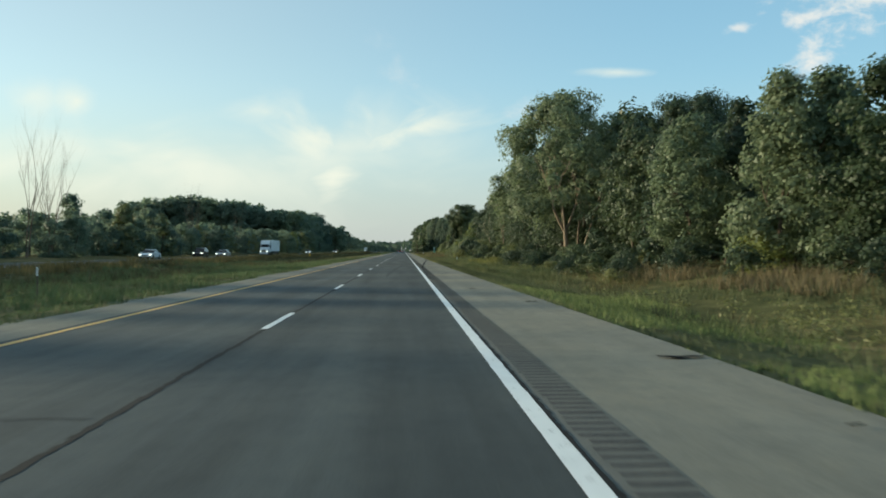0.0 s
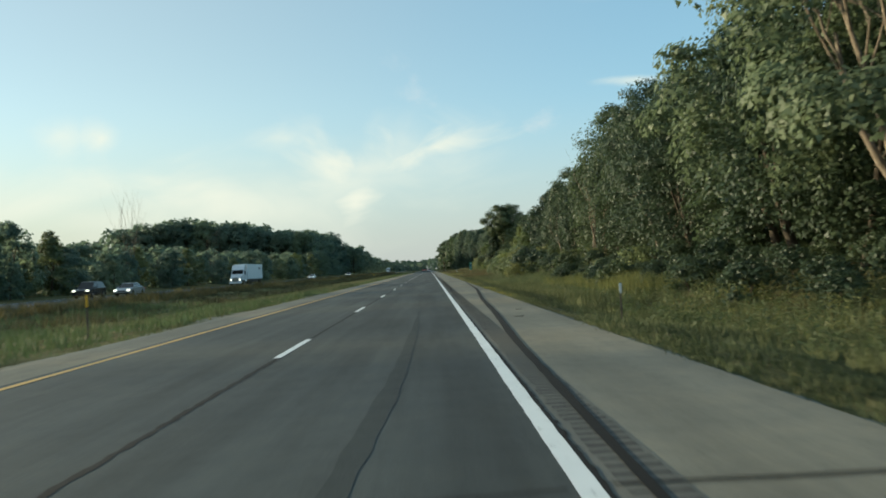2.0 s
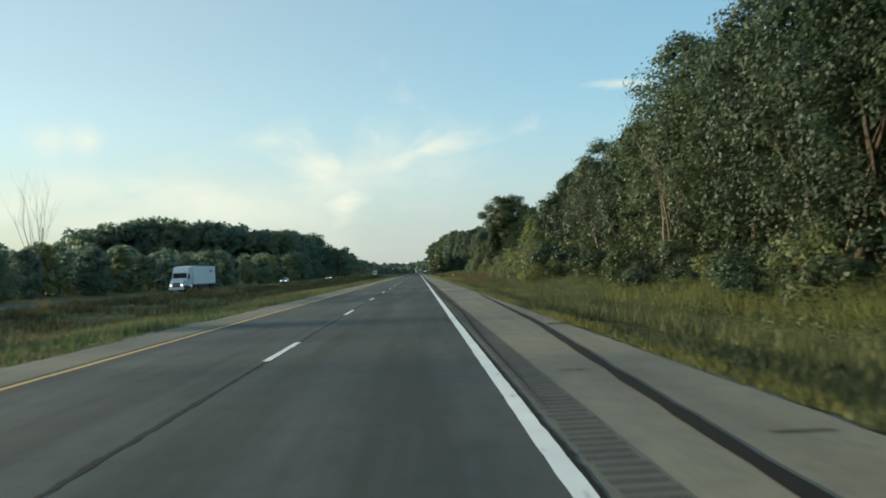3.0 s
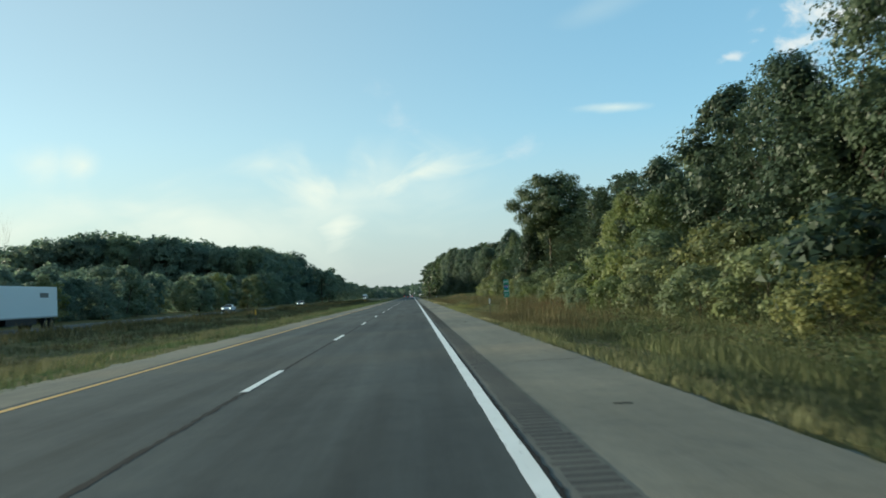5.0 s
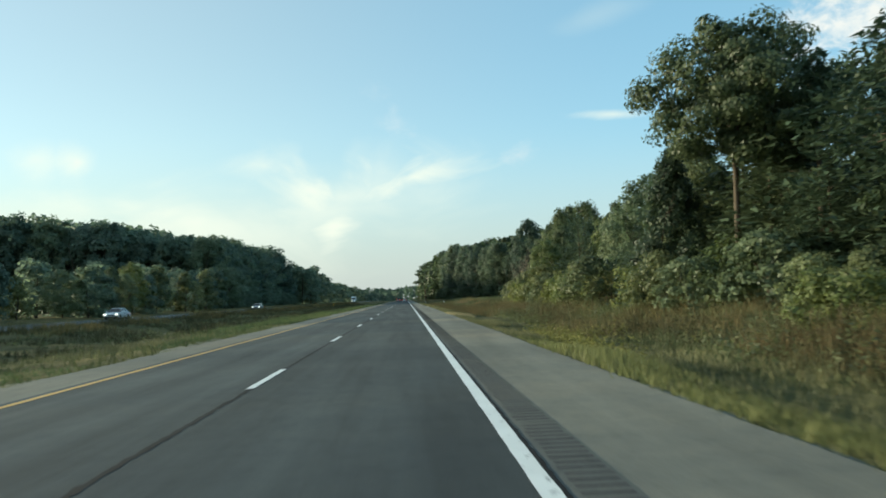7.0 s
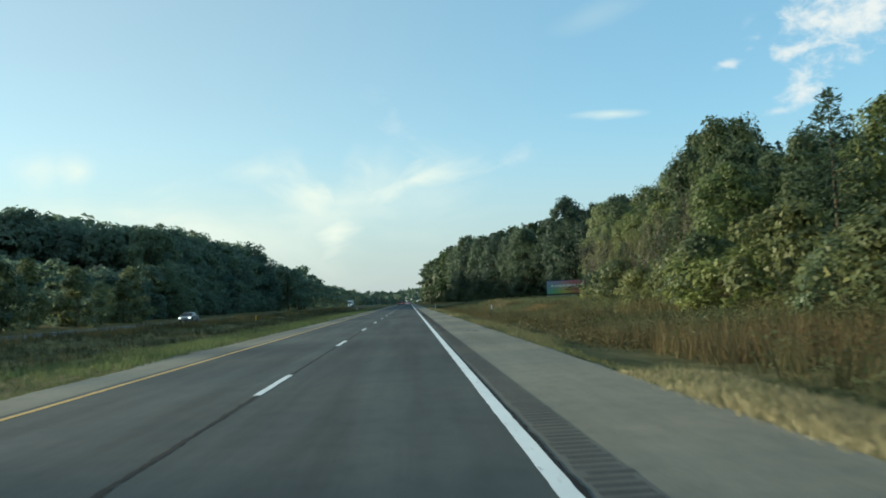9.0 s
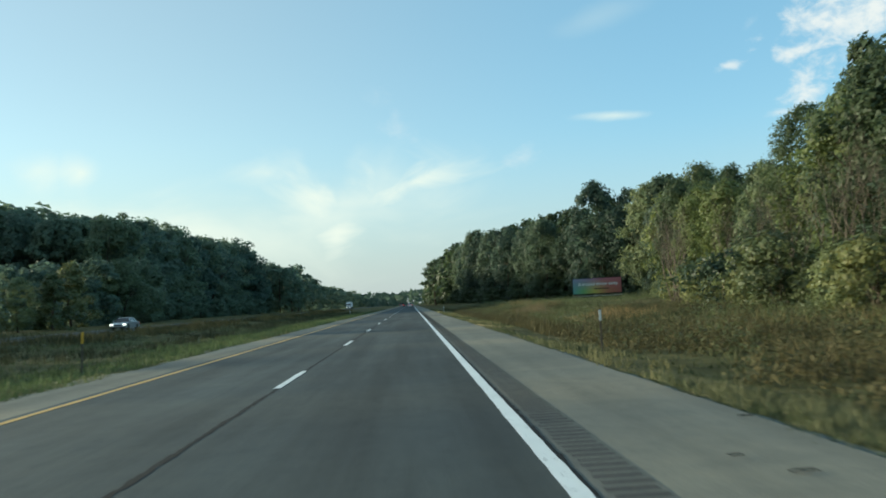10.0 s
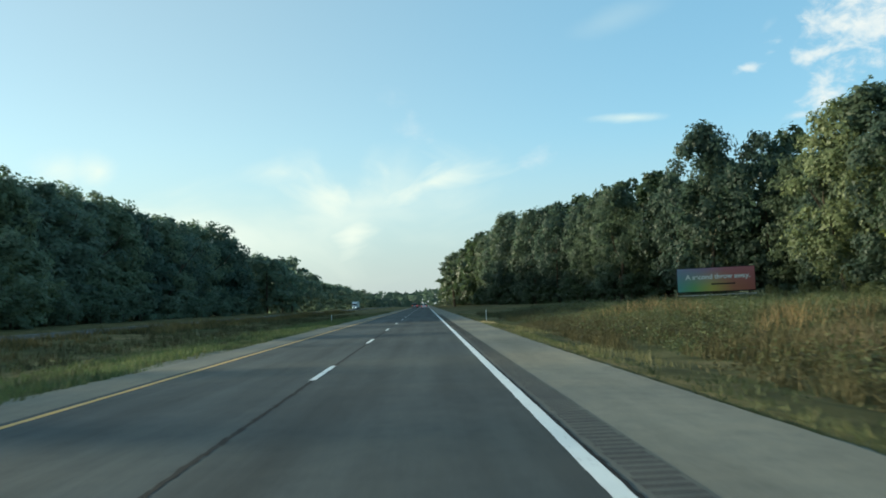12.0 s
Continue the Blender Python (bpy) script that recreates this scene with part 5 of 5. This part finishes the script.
weed_clumps("umber_weeds", 5.8, 12.0, 290, 338, 520, 0.35, 0.9, M_UMBER, "dark umber mounds of weeds on the verge", 90, -0.05)
weed_clumps("rusty_weeds", 8.0, 16.0, 170, 470, 1500, 0.35, 1.1, M_WEED, "mounds of rust-brown weeds on the verge", 83, -0.05)
weed_clumps("leafy_weeds", -27.0, -11.0, 20, 520, 900, 0.25, 0.6, M_SHRUB, "low mounds of weeds in the median", 84, 0.05)


weed_clumps("leafy_weeds", 13.0, 36.0, 392, 466, 1000, 0.5, 1.15, M_SHRUB, "low green growth below the billboard", 87, -0.2)
weed_clumps("yellow_weeds", 11.5, 16.0, 104, 138, 260, 0.4, 1.1, M_SUN_WEED, "mounds of yellow-green weeds in a painted sunlit tone", 85, -0.1)
weed_clumps("yellow_weeds", 5.0, 9.5, 216, 250, 330, 0.3, 0.65, M_SUN_WEED, "low mounds of yellow-green weeds beside the shoulder", 86, -0.1)


# ---- signs and posts ----
def text_part(body, size, at, mat, parent, label, width=None):
    cu = bpy.data.curves.new("lettering", "FONT")
    cu.body, cu.size, cu.align_x, cu.align_y, cu.extrude, cu.offset = body, size, "CENTER", "CENTER", 0.002, size * 0.03
    tmp = new("lettering", cu)
    me = bpy.data.meshes.new_from_object(tmp.evaluated_get(bpy.context.evaluated_depsgraph_get()))
    bpy.data.objects.remove(tmp)
    me.materials.clear()
    me.materials.append(mat)
    xs = [v.co.x for v in me.vertices]
    k = width / (max(xs) - min(xs)) if width else 1
    ob = attach("lettering", me, parent, label)
    ob.matrix_basis = Matrix.Translation(at) @ Matrix.Rotation(radians(90), 4, "X") @ Matrix.Diagonal((k, 1, 1, 1))
    return ob


def mile_sign():
    gz = ground_z(8.25, 224)
    ob = root("mile_marker_sign", pose(8.25, 224.0, 0, 0, 0, 4))
    z0, z1, w = 0.80, 2.32, 0.235
    part("panel", bm_box(-w, w, -0.006, 0.006, z0, z1, 0.004), M_SIGN_GREEN, ob, "green reflective panel")
    for name, bx in (("border", (-w + .012, w - .012, z1 - .030, z1 - .015)), ("border", (-w + .012, w - .012, z0 + .015, z0 + .030)), ("border", (-w + .012, -w + .027, z0 + .03, z1 - .03)), ("border", (w - .027, w - .012, z0 + .03, z1 - .03))):
        part(name, bm_box(bx[0], bx[1], -0.0085, -0.006, bx[2], bx[3]), M_SIGN_WHITE, ob)
    text_part("EAST", 0.21, (0, -0.011, 2.10), M_SIGN_WHITE, ob, "white word EAST", 0.36)
    sh = [(-0.17, 1.84), (-0.10, 1.87), (0.0, 1.85), (0.10, 1.87), (0.17, 1.84), (0.185, 1.72), (0.13, 1.60), (0, 1.53), (-0.13, 1.60), (-0.185, 1.72)]
    bm = bmesh.new()
    a = [bm.verts.new((x, -0.009, z)) for x, z in sh]
    bm.faces.new(a)
    part("shield", bm, M_SIGN_BLUE, ob, "blue route shield")
    part("shield_band", bm_box(-0.165, 0.165, -0.0115, -0.0095, 1.80, 1.835), M_SIGN_RED, ob, "red band of the shield")
    text_part("196", 0.20, (0, -0.013, 1.70), M_SIGN_WHITE, ob, "white number 196", 0.29)
    text_part("MILE", 0.21, (0, -0.011, 1.33), M_SIGN_WHITE, ob, "white word MILE", 0.36)
    text_part("31", 0.27, (0, -0.011, 1.02), M_SIGN_WHITE, ob, "white number 31", 0.24)
    part("post", bm_box(-0.045, 0.045, 0.007, 0.075, gz - 0.3, z1 - 0.1, 0.006), M_POST_WOOD, ob, "plain wooden post")
    tagged(ob, "green mile marker sign on a slender wooden post in weeds", "road sign")


mile_sign()


def delineator(x, y, top, dark=True, yellow=False, tilt=0.0):
    ob = root("delineator_post", pose(x, y, ground_z(x, y), 0, tilt, 0))
    part("post", bm_box(-0.028, 0.028, -0.012, 0.012, -0.3, 1.05 * top, 0.006), M_POST_DARK if dark else M_POST_WHITE, ob)
    part("reflector", bm_box(-0.034, 0.034, -0.024, -0.012, 0.76 * top, 1.03 * top, 0.005), M_POST_YELLOW if yellow else M_SIGN_WHITE, ob, "yellow reflector" if yellow else "white reflector")
    tagged(ob, "slim %s roadside marker post with a %s reflector" % ("brown" if dark else "white", "yellow" if yellow else "white"), "marker post", "marker posts")


for x, y, top, dark, yel, tilt in (
        (5.4, 84.1, 1.0, True, False, 0), (4.85, 203.2, 1.15, True, False, 0), (5.25, 327.5, 1.12, True, False, 0), (5.2, 438.5, 0.9, False, False, 0),
        (-13.6, 31.4, 1.2, True, False, 0), (-9.6, 85.3, 1.27, True, True, 0), (-9.6, 206.2, 1.2, True, True, 0), (-10.0, 330, 1.28, True, True, 3), (-12.2, 470, 1.0, False, False, 0)):
    delineator(x, y, top, dark, yel, tilt)


# ---- billboard ----
def billboard():
    m = material("printed_rainbow_panel", (0.3, 0.2, 0.2), 0.5)
    n = Nodes(m)
    sp = n.t.nodes.new("ShaderNodeSeparateXYZ")
    n.t.links.new(n.c, sp.inputs[0])
    mr = n.t.nodes.new("ShaderNodeMapRange")
    n.t.links.new(sp.outputs[0], mr.inputs[0])
    mr.inputs[1].default_value, mr.inputs[2].default_value = -5.5, 5.5
    top = n.ramp(mr.outputs[0], [(0.0, (0.22, 0.30, 0.42)), (0.35, (0.32, 0.24, 0.36)), (0.6, (0.44, 0.17, 0.20)), (1.0, (0.46, 0.16, 0.17))])
    bot = n.ramp(mr.outputs[0], [(0.0, (0.111, 0.322, 0.354)), (0.25, (0.192, 0.395, 0.151)), (0.45, (0.476, 0.419, 0.095)), (0.7, (0.419, 0.168, 0.095)), (1.0, (0.354, 0.111, 0.103))])
    mz = n.t.nodes.new("ShaderNodeMapRange")
    n.t.links.new(sp.outputs[2], mz.inputs[0])
    mz.inputs[1].default_value, mz.inputs[2].default_value = 2.0, 4.4
    n.colour(n.mix(mz.outputs[0], bot, top))
    ob = root("billboard", pose(38.0, 472.0, 0, 0, 0, -14))
    z0, z1, w = 1.45, 4.5, 4.85
    part("panel", bm_box(-w, w, -0.08, 0.08, z0, z1, 0.02), m, ob, "rainbow-coloured printed panel")
    part("frame", bm_box(-w - 0.12, w + 0.12, 0.085, 0.25, z0 - 0.12, z1 + 0.1, 0.02), M_TRIM, ob)
    part("catwalk", bm_box(-w, w, -0.9, -0.15, z0 - 0.55, z0 - 0.40, 0.02), M_STEEL, ob, "pale service catwalk")
    text_part("A second throw away.", 0.9, (0.25, -0.09, 3.35), M_SIGN_WHITE, ob, "white lettering", 8.1)
    part("small_print", bm_box(-0.6, 2.4, -0.088, -0.081, 2.28, 2.46), M_TRIM, ob, "dark line of small print")
    for x in (-4.2, -1.4, 1.4, 4.2):
        g = ground_z(38, 472)
        part("post", bm_box(x - 0.15, x + 0.15, 0.26, 0.56, g - 0.5, z1 - 0.3, 0.01), M_POST_DARK, ob)
        part("bracket", bm_box(x - 0.05, x + 0.05, -0.9, 0.26, z0 - 0.66, z0 - 0.56), M_STEEL, ob)
    tagged(ob, "long rainbow-coloured billboard with white lettering beside the wood", "billboard")


billboard()


# ---- vehicles ----
def wheel(parent, x, y, r, w):
    t = part("wheel", bm_cyl(r, w, "X", (0, 0, 0), 24), M_RUBBER, parent)
    t.location = (x, y, r)
    s = 1 if x > 0 else -1
    part("rim", bm_cyl(r * 0.62, 0.03, "X", (s * (w / 2 + 0.006), 0, 0), 18), M_CHROME, t, "alloy rim")
    return t


def car(name, x, y, z, turn, paint_mat, label, suv=False, lights="head"):
    """A car pointing along its own +y."""
    ob = root(name, pose(x, y, z, 0, 0, turn))
    L, W = (2.35, 0.93) if suv else (2.4, 0.90)
    belt, top = (1.08, 1.78) if suv else (0.92, 1.44)
    low = 0.26
    prof = [(-L, 0.45), (-L + 0.05, low), (L - 0.08, low), (L, 0.42), (L - 0.03, belt - 0.24), (L - 0.35, belt - 0.12), (1.05, belt), (-1.55 if not suv else -L + 0.1, belt + 0.02), (-L + 0.04, belt - 0.06)]
    part("body", bm_prism(prof, -W, W, None, 0.05), paint_mat, ob)
    if suv:
        cab = [(1.05, belt - 0.02), (0.45, top - 0.04), (-1.9, top - 0.04), (-2.2, belt - 0.02)]
        roof = [(0.5, top - 0.05), (0.3, top), (-1.8, top), (-1.95, top - 0.05)]
    else:
        cab = [(1.15, belt - 0.02), (0.35, top - 0.04), (-0.85, top - 0.04), (-1.75, belt - 0.02)]
        roof = [(0.4, top - 0.05), (0.15, top), (-0.7, top), (-0.95, top - 0.05)]
    tp = lambda zz: 1 - 0.26 * max(0.0, (zz - belt)) / (top - belt)
    part("window", bm_prism(cab, -W + 0.05, W - 0.05, tp, 0.02), M_GLASS, ob, "dark tinted glass")
    part("roof", bm_prism(roof, -W + 0.04, W - 0.04, tp, 0.015), paint_mat, ob)
    for s in (-1, 1):
        for a, b in (((0.42, top - 0.03), (1.1, belt)), ((-0.25, top - 0.03), (-0.2, belt)), ((-0.9, top - 0.03), (-1.72, belt)) if not suv else ((-1.92, top - 0.03), (-2.18, belt))):
            bm = bmesh.new()
            k0, k1 = (W - 0.045) * tp(a[1]) + 0.004, W - 0.04
            q = [bm.verts.new(c) for c in ((s * k0, a[0] - 0.05, a[1]), (s * k0, a[0] + 0.05, a[1]), (s * k1, b[0] + 0.05, b[1]), (s * k1, b[0] - 0.05, b[1]))]
            bm.faces.new(q)
            bmesh.ops.solidify(bm, geom=bm.faces[:], thickness=0.02)
            part("pillar", bm, paint_mat, ob)
        for yy in (1.45, -1.45):
            wheel(ob, s * (W - 0.09), yy, 0.36 if suv else 0.33, 0.22)
        part("headlight", bm_box(s * 0.72 - 0.17, s * 0.72 + 0.17, L - 0.09, L + 0.015, belt - 0.34, belt - 0.18, 0.02), M_HEADLIGHT if lights == "head" else M_CHROME, ob, "headlight")
        part("tail_light", bm_box(s * 0.74 - 0.15, s * 0.74 + 0.15, -L - 0.015, -L + 0.09, belt - 0.26, belt - 0.06, 0.02), M_TAIL, ob, "red tail light")
        part("mirror", bm_box(s * (W + 0.1) - 0.1, s * (W + 0.1) + 0.1, 0.85, 1.0, belt, belt + 0.15, 0.03), paint_mat, ob)
    part("grille", bm_box(-0.42, 0.42, L - 0.06, L + 0.012, 0.50, belt - 0.30, 0.01), M_TRIM, ob, "black grille")
    part("bumper", bm_box(-W + 0.06, W - 0.06, L - 0.05, L + 0.03, low, 0.40, 0.02), M_TRIM, ob)
    part("plate", bm_box(-0.16, 0.16, -L - 0.02, -L + 0.02, 0.60, 0.74), M_SIGN_WHITE, ob, "pale plate")
    return tagged(ob, label, "car")


def semi_truck(x, y, z, turn, label):
    """A tractor with a box trailer, pointing along its own +y; y is the cab's nose."""
    ob = root("semi_truck", pose(x, y, z, 0, 0, turn))
    part("trailer", bm_box(-1.29, 1.29, -19.2, -5.0, 1.15, 4.05, 0.03), M_TRAILER, ob, "plain white box trailer")
    part("trailer_rail", bm_box(-1.31, 1.31, -19.22, -4.98, 1.05, 1.20, 0.02), M_STEEL, ob)
    part("mark", bm_box(1.292, 1.298, -17.2, -15.3, 3.0, 3.45), M_CAR_GREY, ob, "grey illegible mark")
    part("mark", bm_box(-1.298, -1.292, -17.2, -15.3, 3.0, 3.45), M_CAR_GREY, ob)
    cab = [(-4.6, 0.9), (-1.7, 0.9), (-1.7, 2.0), (-2.0, 2.15), (-2.35, 2.95), (-3.0, 3.85), (-4.6, 3.95)]
    part("cab", bm_prism(cab, -1.2, 1.2, None, 0.06), M_CAR_WHITE, ob, "white sleeper cab")
    hood = [(-1.75, 0.7), (-0.05, 0.6), (0.0, 1.35), (-0.25, 1.65), (-1.75, 2.0)]
    part("hood", bm_prism(hood, -1.02, 1.02, None, 0.08), M_CAR_WHITE, ob)
    bm = bmesh.new()
    bm.faces.new([bm.verts.new(c) for c in ((-1.08, -1.96, 2.12), (1.08, -1.96, 2.12), (1.02, -2.31, 2.93), (-1.02, -2.31, 2.93))])
    bmesh.ops.solidify(bm, geom=bm.faces[:], thickness=0.03)
    part("windscreen", bm, M_GLASS, ob, "dark windscreen")
    for s in (-1, 1):
        part("side_window", bm_box(s * 1.205 - 0.012, s * 1.205 + 0.012, -3.1, -2.35, 2.05, 2.75, 0.005), M_GLASS, ob)
        part("headlight", bm_box(s * 0.82 - 0.16, s * 0.82 + 0.16, -0.16, 0.015, 0.95, 1.2, 0.03), M_HEADLIGHT, ob)
        part("mirror", bm_box(s * 1.42 - 0.1, s * 1.42 + 0.1, -2.1, -1.95, 2.0, 2.7, 0.03), M_TRIM, ob)
        part("fuel_tank", bm_cyl(0.32, 1.4, "Y", (s * 0.98, -3.6, 0.75), 18), M_CHROME, ob)
        part("skirt", bm_box(s * 1.26 - 0.015, s * 1.26 + 0.015, -14.5, -8.5, 0.45, 1.05), M_TRIM, ob)
        for yy in (-1.0, -5.6, -6.9, -16.6, -17.9):
            wheel(ob, s * 1.06, yy, 0.5, 0.32)
    part("grille", bm_box(-0.55, 0.55, -0.1, 0.02, 0.75, 1.5, 0.02), M_CHROME, ob, "chrome grille")
    part("bumper", bm_box(-1.15, 1.15, -0.2, 0.12, 0.35, 0.68, 0.05), M_CAR_WHITE, ob)
    part("chassis", bm_box(-0.5, 0.5, -18.5, -1.0, 0.6, 0.95), M_TRIM, ob)
    return tagged(ob, label, "truck")


OZ = OPP_Z
semi_truck(-36.8, 219.5, OZ, 180, "white articulated truck with a long plain box trailer")
semi_truck(-36.8, 790.0, OZ, 180, "distant white truck with lit headlights")
car("sedan", -36.8, 122, OZ, 180, M_CAR_WHITE, "white saloon car on the far carriageway")
car("suv", -36.8, 152, OZ, 180, M_CAR_BLACK, "black sport utility car on the far carriageway", True)
car("sedan", -33.2, 154, OZ, 180, M_CAR_SILVER, "silver saloon car with lit headlights on the far carriageway")
car("sedan", -36.8, 322, OZ, 180, M_CAR_WHITE, "white saloon car on the far carriageway beside scrub")
car("sedan", -33.2, 402, OZ, 180, M_CAR_SILVER, "silver saloon car on the far carriageway beside the wood")
car("sedan", -0.7, 650, 0, 0, M_CAR_WHITE, "white saloon car far ahead in the lane", False, "off")
car("suv", -4.2, 668, 0, 0, M_CAR_GREY, "grey sport utility car far ahead in the passing lane", True, "off")
car("sedan", -4.2, 720, 0, 0, M_CAR_BLACK, "dark saloon car far ahead with red tail lights", False, "off")


# ---- debris ----
def tyre_scrap(x, y, length, turn, seed):
    rnd = random.Random(seed)
    bm = bmesh.new()
    n = 10
    rows = []
    for i in range(n):
        u = i / (n - 1)
        w = length * (0.15 if length > 0.55 else 0.07) * (0.6 + 0.7 * rnd.random()) * (0.3 + math.sin(math.pi * u))
        yy = 0.07 * length * math.sin(u * 5 + seed)
        z = 0.003 + 0.008 * abs(math.sin(u * 7 + seed))
        rows.append([bm.verts.new((length * (u - 0.5), yy + s * w, z + (0.012 if s else 0.025))) for s in (-1, 0, 1)])
    for a, b in zip(rows, rows[1:]):
        for j in range(2):
            bm.faces.new((a[j], b[j], b[j + 1], a[j + 1]))
    bmesh.ops.solidify(bm, geom=bm.faces[:], thickness=0.018)
    ob = part("tyre_scrap", bm, M_RUBBER)
    ob.matrix_basis = pose(x, y, 0.0 if x < X_RIGHT else ground_z(x, y) + 0.02, 0, 0, turn)
    tagged(ob, "torn black strip of tyre tread lying on the shoulder", "tyre scrap", "road debris")


for i, (x, y, ln, tn) in enumerate(((3.62, 10.66, 0.62, -8), (3.58, 6.4, 0.16, 10), (3.45, 22.3, 0.30, 5), (2.41, 48.8, 0.32, 0), (3.28, 59.2, 0.3, 0), (3.3, 62.3, 0.4, -15), (2.6, 51.0, 0.26, -25), (2.89, 87.1, 0.2, 0), (2.54, 83.6, 0.26, 0), (3.45, 111.5, 0.6, 0), (2.66, 163.4, 0.22, 0), (2.67, 192.4, 0.16, 20), (2.5, 30.0, 0.2, 0), (-6.9, 12.6, 0.3, 5), (2.6, 311.3, 0.12, 0), (2.83, 310.6, 0.22, 0), (3.5, 313.3, 0.14, 0))):
    tyre_scrap(x, y, ln, tn, i + 3)


def litter_strip(x, y, length, turn):
    """A bleached splinter of plastic trim."""
    bm = bmesh.new()
    rows = [[bm.verts.new((length * (u - 0.5), s * 0.03 * (1 - 0.5 * u) + 0.03 * u * u, 0.012 + 0.03 * u * (1 - u))) for s in (-1, 1)] for u in (0, 0.25, 0.5, 0.75, 1.0)]
    for a, k in zip(rows, rows[1:]):
        bm.faces.new((a[0], k[0], k[1], a[1]))
    bmesh.ops.solidify(bm, geom=bm.faces[:], thickness=0.01)
    ob = part("plastic_scrap", bm, M_POST_WHITE)
    ob.matrix_basis = pose(x, y, 0.0, 0, 0, turn)
    tagged(ob, "white splinter of plastic trim lying on the shoulder", "litter")


litter_strip(3.58, 47.1, 0.5, -30)
